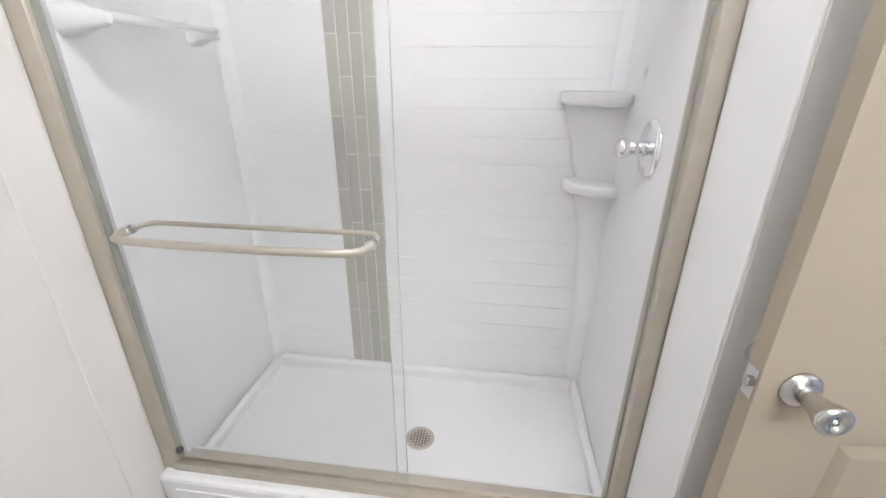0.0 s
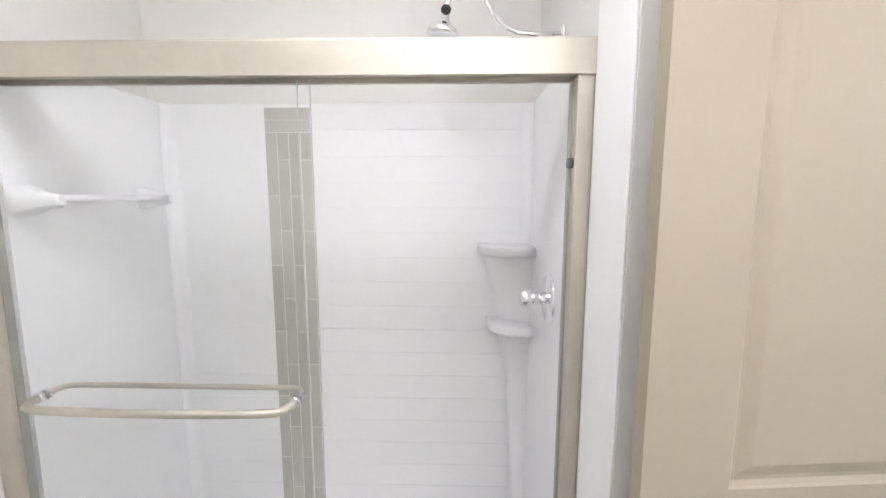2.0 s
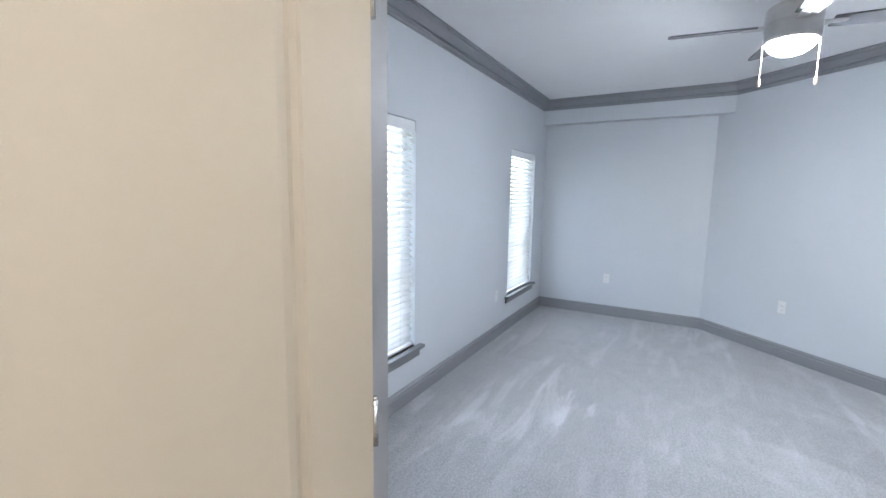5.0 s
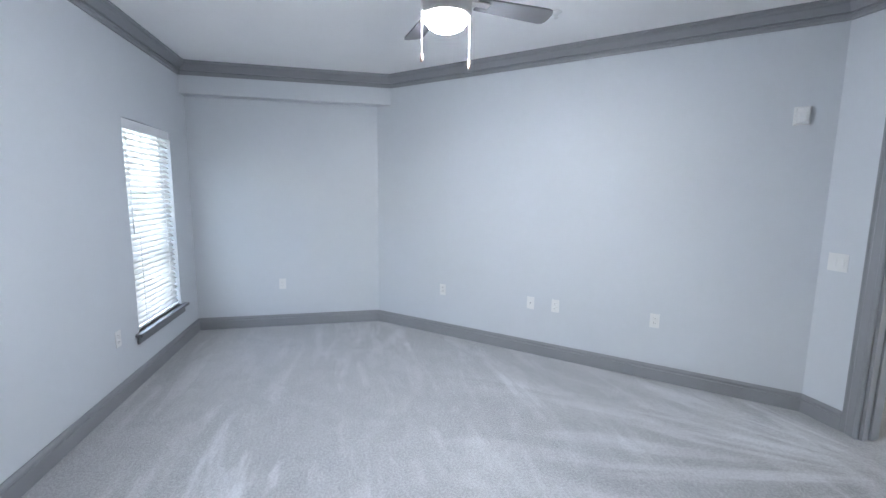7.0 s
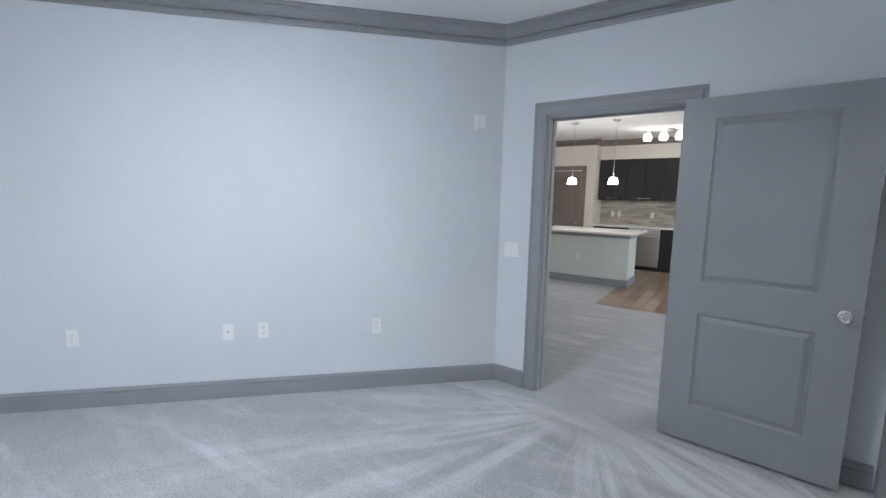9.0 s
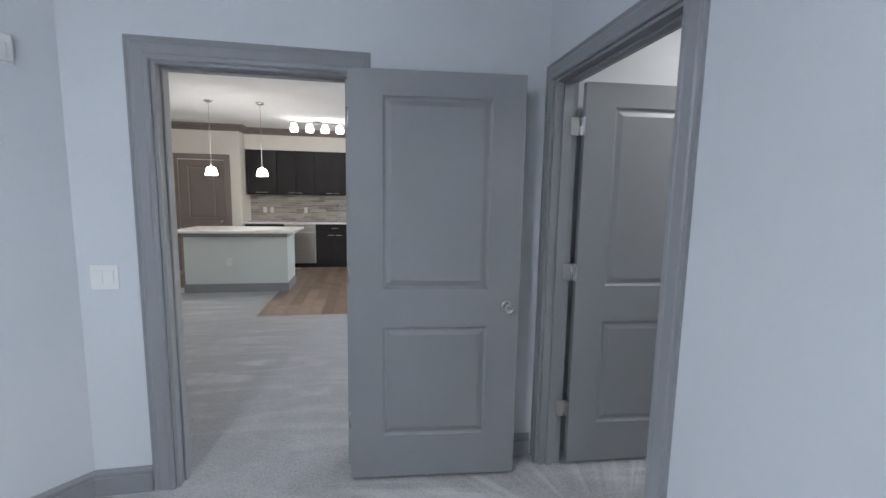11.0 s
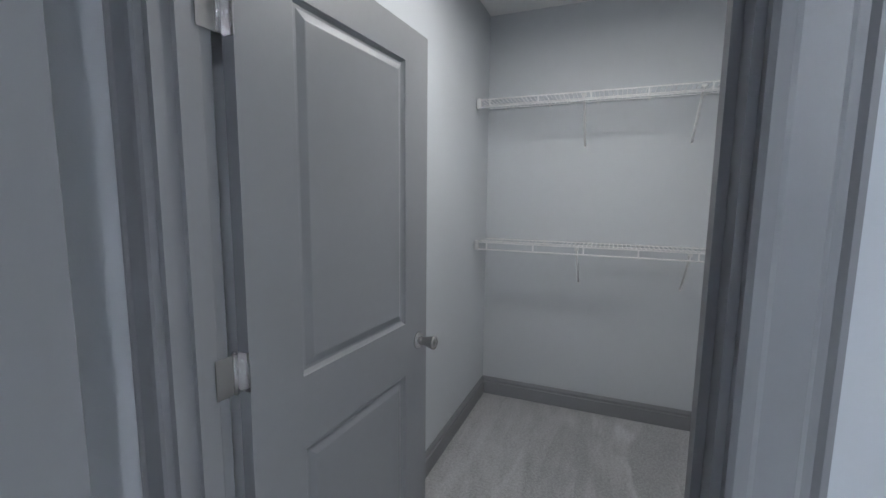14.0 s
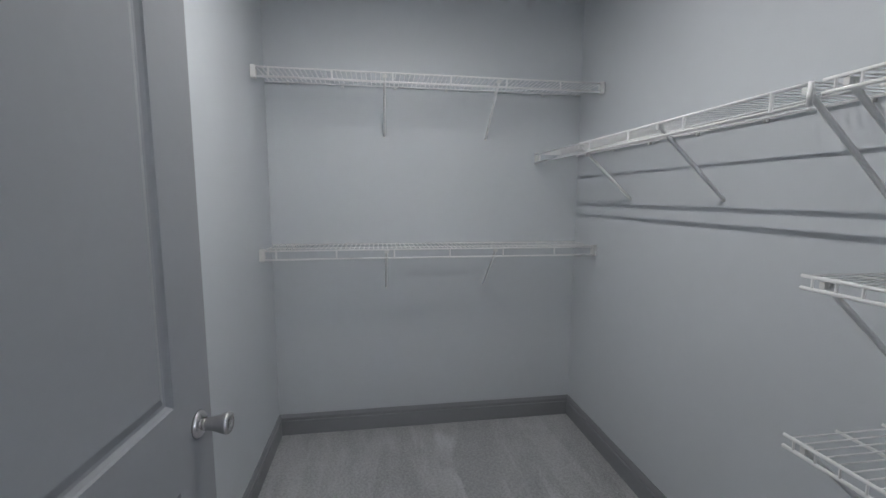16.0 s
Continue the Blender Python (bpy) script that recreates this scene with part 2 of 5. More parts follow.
BATH_LIGHT = glow("bath_light_glass", (1.0, 0.995, 1.03), BATH_GLOW)
CLOSET_LIGHT = glow("closet_light_glass", (1.0, 0.992, 0.985), CLOSET_GLOW)
PENDANT_LIGHT = glow("pendant_glass", (1.0, 0.97, 0.95), KITCHEN_GLOW)
TRACK_LIGHT = glow("track_lamp_glass", (1.0, 0.97, 0.95), KITCHEN_GLOW * 0.2)

# ---- mesh helpers ----


def quad(bm, pts):
    return bm.faces.new([bm.verts.new(p) for p in pts])


def box(bm, x0, x1, y0, y1, z0, z1, bevel=0.0):
    vs = [bm.verts.new(p) for p in ((x0, y0, z0), (x1, y0, z0), (x1, y1, z0), (x0, y1, z0), (x0, y0, z1), (x1, y0, z1), (x1, y1, z1), (x0, y1, z1))]
    fs = [bm.faces.new([vs[i] for i in f]) for f in ((0, 3, 2, 1), (4, 5, 6, 7), (0, 1, 5, 4), (1, 2, 6, 5), (2, 3, 7, 6), (3, 0, 4, 7))]
    if bevel:
        es = list({e for f in fs for e in f.edges})
        bmesh.ops.bevel(bm, geom=es, offset=bevel, segments=2, affect="EDGES", profile=0.5, clamp_overlap=True)


def rod(bm, a, b, r, sides=8, r2=None):
    a, b = Vector(a), Vector(b)
    d = (b - a).normalized()
    u = d.orthogonal().normalized()
    w = d.cross(u)
    r2 = r if r2 is None else r2
    ra = [bm.verts.new(a + (u * math.cos(t) + w * math.sin(t)) * r) for t in [2 * math.pi * i / sides for i in range(sides)]]
    rb = [bm.verts.new(b + (u * math.cos(t) + w * math.sin(t)) * r2) for t in [2 * math.pi * i / sides for i in range(sides)]]
    for i in range(sides):
        bm.faces.new((ra[i], ra[(i + 1) % sides], rb[(i + 1) % sides], rb[i])).smooth = sides > 6
    bm.faces.new(list(reversed(ra)))
    bm.faces.new(rb)


def pipe(bm, pts, r, sides=10):
    """A bent tube through points."""
    pts = [Vector(p) for p in pts]
    u, rings = None, []
    for i, p in enumerate(pts):
        d = (pts[min(i + 1, len(pts) - 1)] - pts[max(i - 1, 0)]).normalized()
        u = d.orthogonal().normalized() if u is None else (u - d * u.dot(d)).normalized()
        w = d.cross(u)
        rings.append([bm.verts.new(p + (u * math.cos(2 * math.pi * k / sides) + w * math.sin(2 * math.pi * k / sides)) * r) for k in range(sides)])
    for a, b in zip(rings, rings[1:]):
        for k in range(sides):
            bm.faces.new((a[k], a[(k + 1) % sides], b[(k + 1) % sides], b[k])).smooth = True
    bm.faces.new(list(reversed(rings[0])))
    bm.faces.new(rings[-1])


def lathe(bm, profile, m=Matrix.Identity(4), sides=28):
    """Turns (radius, height) pairs round the z axis of m."""
    rings = []
    for r, z in profile:
        if r < 1e-6:
            rings.append([bm.verts.new(m @ Vector((0, 0, z)))])
        else:
            rings.append([bm.verts.new(m @ Vector((r * math.cos(2 * math.pi * k / sides), r * math.sin(2 * math.pi * k / sides), z))) for k in range(sides)])
    for a, b in zip(rings, rings[1:]):
        for k in range(sides):
            k2 = (k + 1) % sides
            loop = [a[0]] if len(a) == 1 else [a[k], a[k2]]
            loop += [b[0]] if len(b) == 1 else [b[k2], b[k]]
            if len(loop) > 2:
                bm.faces.new(loop).smooth = True
    bmesh.ops.recalc_face_normals(bm, faces=bm.faces)


def sweep(bm, path, profile, closed=False):
    """Sweeps a profile of (out, up) along a level path with mitred corners; out points to the left of the path."""
    pts = [Vector((p[0], p[1], 0)) for p in path]
    z0 = path[0][2] if len(path[0]) > 2 else 0
    rings = []
    n = len(pts)
    for i, p in enumerate(pts):
        before = pts[i - 1] if (i > 0 or closed) else None
        after = pts[(i + 1) % n] if (i < n - 1 or closed) else None
        ds = [(b - a).normalized() for a, b in ((before, p), (p, after)) if a is not None and b is not None]
        ns = [Vector((-d.y, d.x, 0)) for d in ds]
        nn = sum(ns, Vector()).normalized()
        nn = nn / max(0.3, nn.dot(ns[0]))
        rings.append([bm.verts.new(p + nn * o + Vector((0, 0, z0 + u))) for o, u in profile])
    pairs = list(zip(rings, rings[1:])) + ([(rings[-1], rings[0])] if closed else [])
    k = len(profile)
    for a, b in pairs:
        for j in range(k):
            bm.faces.new((a[j], b[j], b[(j + 1) % k], a[(j + 1) % k]))
    if not closed:
        bm.faces.new(rings[0])
        bm.faces.new(list(reversed(rings[-1])))
    bmesh.ops.recalc_face_normals(bm, faces=bm.faces)


def mesh_of(name, bm, material):
    me = bpy.data.meshes.new(name)
    bm.normal_update()
    bm.to_mesh(me)
    bm.free()
    for x in material if isinstance(material, (list, tuple)) else [material]:
        me.materials.append(x)
    return me


def part(name, bm, material, parent, label=""):
    ob = new(name, mesh_of(name, bm, material))
    ob.parent = parent
    return tagged(ob, label)


def structure(name, bm, material, label="", category=""):
    return tagged(new(name, mesh_of(name, bm, material)), label, category or name.split("_")[0], kind="structure")


def thing(name, m, label, category, group="", kind=""):
    ob = new(name)
    ob.empty_display_size = 0.05
    ob.matrix_world = m
    return tagged(ob, label, category, group, kind)


def BM():
    return bmesh.new()


def put_box(name, dims, material, parent, label="", bevel=0.0):
    bm = BM()
    box(bm, *dims, bevel=bevel)
    return part(name, bm, material, parent, label)

# ---- structure: floors, walls, ceilings ----


def boxes(*dims):
    bm = BM()
    for d in dims:
        box(bm, *d)
    return bm


TOP, H = 2.86, 2.70
bm = BM()
quad(bm, ((-2.46, 0, 0), (-0.06, 0, 0), (-0.06, 1.89, 0), (-2.46, 1.89, 0)))
quad(bm, ((-0.06, -0.06, 0), (4.9, -0.06, 0), (4.9, 4.7, 0), (-0.06, 4.7, 0)))
quad(bm, ((-2.5, -4.52, 0), (4.6, -4.52, 0), (4.6, -0.06, 0), (-2.5, -0.06, 0)))
bmesh.ops.remove_doubles(bm, verts=bm.verts, dist=0.0005)
structure("floor", bm, CARPET, "light grey cut-pile carpet with vacuum tracks", "floor")
bm = BM()
quad(bm, ((-2.5, 1.95, 0.0), (-0.06, 1.95, 0.0), (-0.06, 4.5, 0.0), (-2.5, 4.5, 0.0)))
structure("floor_bath", bm, BATH_FLOOR, "beige vinyl bathroom floor", "floor")
bm = BM()
quad(bm, ((-2.5, -7.3, -0.004), (6.2, -7.3, -0.004), (6.2, -4.52, -0.004), (-2.5, -4.52, -0.004)))
structure("floor_kitchen", bm, GROUT, "subfloor under wood-look planks", "floor")

# Walls with their openings
structure("wall_west", boxes(
    (-0.12, 0, 0, 0.092, 0, TOP), (-0.12, 0, 0.993, 2.66, 0, TOP), (-0.12, 0, 3.60, 4.66, 0, TOP),
    (-0.12, 0, 0.092, 0.993, 2.055, TOP), (-0.12, 0, 2.66, 3.60, 2.055, TOP)), WALL, "pale grey painted bedroom wall with two doorways")
structure("wall_south", boxes(
    (-2.57, 1.005, -0.12, 0, 0, TOP), (1.875, 2.4, -0.12, 0, 0, TOP), (1.005, 1.875, -0.12, 0, 2.05, TOP)), WALL, "pale grey painted bedroom wall with a doorway")
DA, DB = Vector((2.228, 0, 0)), Vector((4.86, 2.755, 0))
dn = (DB - DA).normalized()
do = Vector((dn.y, -dn.x, 0)) * 0.12
bm = BM()
ring = [DA, DB + dn * 0.1, DB + dn * 0.1 + do, DA + do]
lo = [bm.verts.new(p) for p in ring]
hi = [bm.verts.new(p + Vector((0, 0, TOP))) for p in ring]
for i in range(4):
    bm.faces.new((lo[i], lo[(i + 1) % 4], hi[(i + 1) % 4], hi[i]))
bm.faces.new(hi)
bm.faces.new(list(reversed(lo)))
bmesh.ops.recalc_face_normals(bm, faces=bm.faces)
structure("wall_diagonal", bm, WALL, "pale grey painted diagonal bedroom wall")
structure("wall_east", boxes((4.86, 4.98, 2.7, 4.66, 0, TOP)), WALL, "pale grey painted end wall under a soffit")
W1, W2, WZ0, WZ1 = (0.91, 1.745), (3.60, 4.43), 0.40, 2.005
structure("wall_north", boxes(
    (-0.12, W1[0], 4.66, 4.82, 0, TOP), (W1[1], W2[0], 4.66, 4.82, 0, TOP), (W2[1], 4.98, 4.66, 4.82, 0, TOP),
    (W1[0], W1[1], 4.66, 4.82, 0, WZ0), (W1[0], W1[1], 4.66, 4.82, WZ1, TOP), (W2[0], W2[1], 4.66, 4.82, 0, WZ0), (W2[0], W2[1], 4.66, 4.82, WZ1, TOP)),
    WALL, "pale grey painted window wall")
structure("soffit", boxes((4.725, 4.858, 2.62, 4.658, 2.41, TOP)), WALL, "pale grey dropped soffit along the end wall", "soffit")
structure("wall_closet_back", boxes((-2.57, -2.45, 0, 1.88, 0, TOP)), WALL, "pale grey closet end wall")
structure("wall_closet_north", boxes((-2.57, -0.12, 1.88, 2.0, 0, TOP)), [WALL], "pale grey closet side wall")
structure("wall_bath_west", boxes((-2.6, -2.48, 2.0, 4.55, 0, TOP)), BATH_WALL, "off-white painted bathroom wall")
structure("wall_bath_south", boxes((-2.48, -0.12, 2.0, 2.012, 0, TOP)), BATH_WALL, "off-white painted bathroom wall")
structure("wall_bath_east", boxes((-0.132, -0.12, 2.012, 2.57, 0, TOP), (-0.132, -0.12, 2.57, 3.60, 2.15, TOP)), BATH_WALL, "off-white painted wall over the bathroom doorway")
structure("wall_shower_east", boxes((-0.945, -0.3, 3.522, 3.63, 0, TOP), (-0.3, -0.122, 3.60, 3.63, 0, TOP), (-0.945, -0.83, 3.63, 4.55, 0, TOP)), BATH_WALL, "off-white wall end beside the shower")
structure("wall_shower_back", boxes((-2.48, -0.945, 4.43, 4.55, 0, TOP)), BATH_WALL, "off-white wall above the shower surround")
structure("ceiling_bedroom", boxes((0, 4.86, 0, 4.66, H, H + 0.05)), CEIL, "white textured bedroom ceiling", "ceiling")
structure("ceiling_closet", boxes((-2.45, -0.12, 0, 1.88, 2.715, 2.77)), CEIL, "white closet ceiling", "ceiling")
structure("ceiling_bath", boxes((-2.48, -0.132, 2.012, 4.43, 2.68, 2.75)), CEIL, "white bathroom ceiling", "ceiling")

# Living room and kitchen beyond the doorway
LH = 2.76
structure("wall_living_north", boxes((2.4, 4.62, -0.12, -0.002, 0, TOP)), LIVING_WALL, "warm white living room wall")
structure("wall_living_lining", boxes((-2.5, 0.93, -0.132, -0.12, 0, LH), (1.95, 4.5, -0.132, -0.12, 0, LH), (0.93, 1.95, -0.132, -0.12, 2.14, LH)), LIVING_WALL, "warm white living room wall")
# The west wall's opening is unseen, added for the fill lamp
structure("wall_living_west", boxes((-2.62, -2.5, -7.32, -4.15, 0, TOP), (-2.62, -2.5, -1.85, -0.12, 0, TOP), (-2.62, -2.5, -4.15, -1.85, 0, 0.55), (-2.62, -2.5, -4.15, -1.85, 2.15, TOP)), LIVING_WALL, "warm white living room wall with an added, unseen opening")
structure("wall_living_east", boxes((4.5, 4.62, -5.05, -0.12, 0, TOP), (4.5, 4.62, -6.67, -6.05, 0, TOP), (4.5, 4.62, -6.05, -5.05, 2.05, TOP)), LIVING_WALL, "warm white wall with a hall opening")
structure("wall_hall", boxes((5.7, 5.82, -6.9, -4.4, 0, TOP), (4.62, 5.7, -6.9, -6.8, 0, TOP), (4.62, 5.7, -4.5, -4.4, 0, TOP)), ISLAND_WALL, "pale grey hall wall")
structure("wall_pantry", boxes((4.39, 4.5, -6.67, -6.55, 0, TOP), (3.3, 3.58, -6.67, -6.55, 0, TOP), (3.58, 4.39, -6.67, -6.55, 2.10, TOP), (3.3, 3.42, -7.2, -6.67, 0, TOP)), LIVING_WALL, "warm white wall beside the kitchen")
structure("wall_kitchen", boxes((-2.5, 3.3, -7.32, -7.2, 0, TOP)), LIVING_WALL, "warm white kitchen wall")
structure("soffit_kitchen", boxes((-2.5, 3.298, -7.198, -6.87, 2.35, LH)), LIVING_WALL, "warm white bulkhead over the wall cabinets", "soffit")
structure("ceiling_living", boxes((-2.5, 5.7, -7.2, -0.132, LH, LH + 0.06)), CEIL, "white living room ceiling", "ceiling")

# Crown mouldings and baseboards
CROWN = [(0, 0), (0.012, 0), (0.016, 0.018), (0.03, 0.026), (0.03, 0.033), (0.020, 0.035), (0.020, 0.043), (0.038, 0.045), (0.05, 0.062), (0.07, 0.085), (0.082, 0.092), (0.084, 0.108), (0.094, 0.112), (0.094, 0.128), (0, 0.128)]
CROWN = [(o, u * 0.93) for o, u in CROWN]
BASE = [(0, 0), (0.016, 0), (0.016, 0.088), (0.009, 0.092), (0.009, 0.098), (0.014, 0.101), (0.014, 0.112), (0.009, 0.122), (0.006, 0.13), (0, 0.13)]


def trim_run(name, path, profile, material=TRIM, label="", category="trim"):
    bm = BM()
    sweep(bm, path, profile)
    return structure(name, bm, material, label, category)


zc = H - 0.1195
corner_d = DA + (DB - DA) * ((4.725 - DA.x) / (DB.x - DA.x))
trim_run("crown_moulding", [(0, 2.3, zc), (0, 0, zc), (DA.x, 0, zc), (4.725, corner_d.y, zc), (4.725, 4.66, zc), (0, 4.66, zc), (0, 2.3, zc)], CROWN, label="dark grey crown moulding round the bedroom ceiling")
for n, path in (("a", [(1.975, 0, 0), (DA.x, 0, 0), (DB.x, DB.y, 0), (4.86, 4.66, 0), (0, 4.66, 0), (0, 3.70, 0)]),
                ("b", [(0, 2.57, 0), (0, 1.072, 0)]), ("c", [(0.02, 0, 0), (0.91, 0, 0)]),
                ("d", [(-2.45, 1.88, 0), (-2.45, 0, 0), (-0.21, 0, 0)]), ("e", [(-0.12, 1.12, 0), (-0.12, 1.88, 0), (-2.45, 1.88, 0)])):
    trim_run("baseboard", path, BASE, label="dark grey painted baseboard", category="baseboard")
trim_run("baseboard", [(3.3, -6.55, 0), (3.49, -6.55, 0)], BASE, TAUPE, "taupe painted baseboard", "baseboard")
trim_run("baseboard", [(4.5, -6.54, 0), (4.5, -6.12, 0)], BASE, TAUPE, "taupe painted baseboard", "baseboard")
trim_run("baseboard", [(5.7, -6.8, 0), (5.7, -4.5, 0)], BASE, TAUPE, "taupe painted baseboard", "baseboard")
trim_run("crown_moulding", [(4.5, -0.2, LH - 0.12), (4.5, -6.55, LH - 0.12), (3.3, -6.55, LH - 0.12), (3.3, -6.87, LH - 0.12), (-2.5, -6.87, LH - 0.12)][::-1], CROWN, TAUPE, "taupe crown moulding over the kitchen")

# ---- door frames: jambs with stops, and casings ----
CAS = [(w * 1.14, q) for w, q in [(0, 0), (0, 0.016), (0.006, 0.02), (0.018, 0.02), (0.024, 0.016), (0.06, 0.013), (0.066, 0.008), (0.074, 0.008), (0.08, 0.012), (0.086, 0.012), (0.086, 0.0)]]


def casing(a, b, z1, face, out, material, wide=1.0, name="door_casing", label="dark grey moulded door casing"):
    """A mitred casing round an opening from a to b along a wall face. face(s, d, z) lays a point."""
    bm = BM()
    prof = [(w * wide, t) for w, t in CAS]
    path = [((a, 0), (-1, 0)), ((a, z1), (-1, 1)), ((b, z1), (1, 1)), ((b, 0), (1, 0))]
    rings = [[bm.verts.new(face(p[0] + d[0] * (w + 0.004), t * out, p[1] + d[1] * (w + 0.004))) for w, t in prof] for p, d in path]
    k = len(prof)
    for r0, r1 in zip(rings, rings[1:]):
        for j in range(k):
            bm.faces.new((r0[j], r1[j], r1[(j + 1) % k], r0[(j + 1) % k]))
    bm.faces.new(rings[0])
    bm.faces.new(rings[-1])
    bmesh.ops.recalc_face_normals(bm, faces=bm.faces)
    return structure(name, bm, material, label, "trim")


def jamb_x(name, x0, x1, y0, y1, z1, stop_at, material):
    """Jamb lining of a doorway in a wall that lies between x0 and x1."""
    bm = BM()
    t = 0.018
    box(bm, x0 - 0.001, x1 + 0.001, y0 - 0.002, y0 + t, 0, z1)
    box(bm, x0 - 0.001, x1 + 0.001, y1 - t, y1 + 0.002, 0, z1)
    box(bm, x0 - 0.001, x1 + 0.001, y0 + t, y1 - t, z1 - t, z1 + 0.002)
    s0, s1 = stop_at
    box(bm, s0, s1, y0 + t, y0 + t + 0.011, 0, z1 - t - 0.011)
    box(bm, s0, s1, y1 - t - 0.011, y1 - t, 0, z1 - t - 0.011)
    box(bm, s0, s1, y0 + t, y1 - t, z1 - t - 0.011, z1 - t)
    return structure(name, bm, material, "dark grey painted door jamb with a stop", "trim")


jamb_x("door_jamb", -0.094, 0, 0.092, 0.993, 2.062, (-0.07, -0.04), TRIM)
structure("door_jamb", boxes((-0.121, -0.096, 0.0905, 0.1095, 0, 2.054)), TRIM, "dark grey painted hinge side of the closet jamb", "trim")
casing(0.100, 0.981, 2.054, lambda s, d, z: (d, s, z), 1, TRIM, 0.87)
casing(0.0, 1.03, 2.054, lambda s, d, z: (-0.12 - d, s, z), 1, TRIM, 0.56)
jamb_x("door_jamb", -0.132, 0, 2.66, 3.60, 2.062, (-0.08, -0.045), TRIM)
casing(2.664, 3.596, 2.058, lambda s, d, z: (d, s, z), 1, TRIM)
bm = BM()
t = 0.018
box(bm, 1.003, 1.005 + t, -0.133, 0.001, 0, 2.052)
box(bm, 1.875 - t, 1.877, -0.133, 0.001, 0, 2.052)
box(bm, 1.005 + t, 1.875 - t, -0.133, 0.001, 2.052 - t, 2.054)
box(bm, 1.005 + t, 1.016 + t, -0.085, -0.05, 0, 2.023)
box(bm, 1.864 - t, 1.875 - t, -0.085, -0.05, 0, 2.023)
box(bm, 1.005 + t, 1.875 - t, -0.085, -0.05, 2.023, 2.034)
structure("door_jamb", bm, TRIM, "dark grey painted door jamb with a stop", "trim")
casing(1.012, 1.870, 2.044, lambda s, d, z: (s, d, z), 1, TRIM)
casing(1.012, 1.870, 2.044, lambda s, d, z: (s, -0.132 - d, z), 1, TAUPE, label="taupe moulded door casing")

# ---- two-panel doors ----


def door_mesh(w, h=2.03, t=0.035):
    """A moulded two-panel slab; x runs from the hinge, y over the thickness."""
    bm = BM()
    st = 0.16
    panels = [(st, w - st, 0.225, 0.798), (st, w - st, 0.993, h - 0.118)]
    xs = [0, st, w - st, w]
    zs = [0, 0.225, 0.798, 0.993, h - 0.118, h]
    for y, s in ((-t, -1), (0, 1)):
        grid = [[bm.verts.new((x, y, z)) for z in zs] for x in xs]
        for i in range(3):
            for j in range(5):
                if i == 1 and j in (1, 3):
                    continue
                bm.faces.new((grid[i][j], grid[i + 1][j], grid[i + 1][j + 1], grid[i][j + 1]))
        for j, (x0, x1, z0, z1) in zip((1, 3), panels):
            ring = [grid[1][j], grid[2][j], grid[2][j + 1], grid[1][j + 1]]
            for o, d in ((0.003, 0.0045), (0.011, 0.0105), (0.019, 0.0105), (0.040, 0.0025), (0.043, 0.002)):
                nxt = [bm.verts.new((x, y - s * d, z)) for x, z in ((x0 + o, z0 + o), (x1 - o, z0 + o), (x1 - o, z1 - o), (x0 + o, z1 - o))]
                for k in range(4):
                    bm.faces.new((ring[k], ring[(k + 1) % 4], nxt[(k + 1) % 4], nxt[k]))
                ring = nxt
            bm.faces.new(ring)
    for q in (((0, -t, 0), (0, 0, 0), (0, 0, h), (0, -t, h)), ((w, -t, 0), (w, 0, 0), (w, 0, h), (w, -t, h)), ((0, -t, 0), (w, -t, 0), (w, 0, 0), (0, 0, 0)), ((0, -t, h), (w, -t, h), (w, 0, h), (0, 0, h))):
        quad(bm, q)
    bmesh.ops.remove_doubles(bm, verts=bm.verts, dist=0.0001)
    bmesh.ops.recalc_face_normals(bm, faces=bm.faces)
    edge = [ed for ed in bm.edges if len(ed.link_faces) == 2 and ed.calc_face_angle() > 1.4 and all(abs(v.co.x) < 1e-4 or abs(v.co.x - w) < 1e-4 or abs(v.co.z) < 1e-4 or abs(v.co.z - h) < 1e-4 for v in ed.verts)]
    bmesh.ops.bevel(bm, geom=edge, offset=0.0025, segments=2, affect="EDGES", profile=0.5)
    return bm


def knob_parts(door, x, z, y, side):
    """Rose and tapered knob on one face; side is the way out along y."""
    m = pose(x, y, z, -90 * side)
    bm = BM()
    lathe(bm, [(0.0, 0), (0.033, 0), (0.033, 0.004), (0.028, 0.010), (0.017, 0.013), (0, 0.013)], m)
    rose = part("door_handle", bm, SATIN, door, "satin nickel door knob on a round rose")
    bm = BM()
    lathe(bm, [(0, 0.012), (0.0155, 0.012), (0.0150, 0.022), (0.0165, 0.034), (0.0205, 0.048), (0.0245, 0.060), (0.0262, 0.067), (0.0255, 0.072), (0.022, 0.0745), (0.0095, 0.0735), (0.0085, 0.070), (0.0045, 0.070), (0.004, 0.073), (0, 0.073)], m)
    part("knob", bm, SATIN, rose)


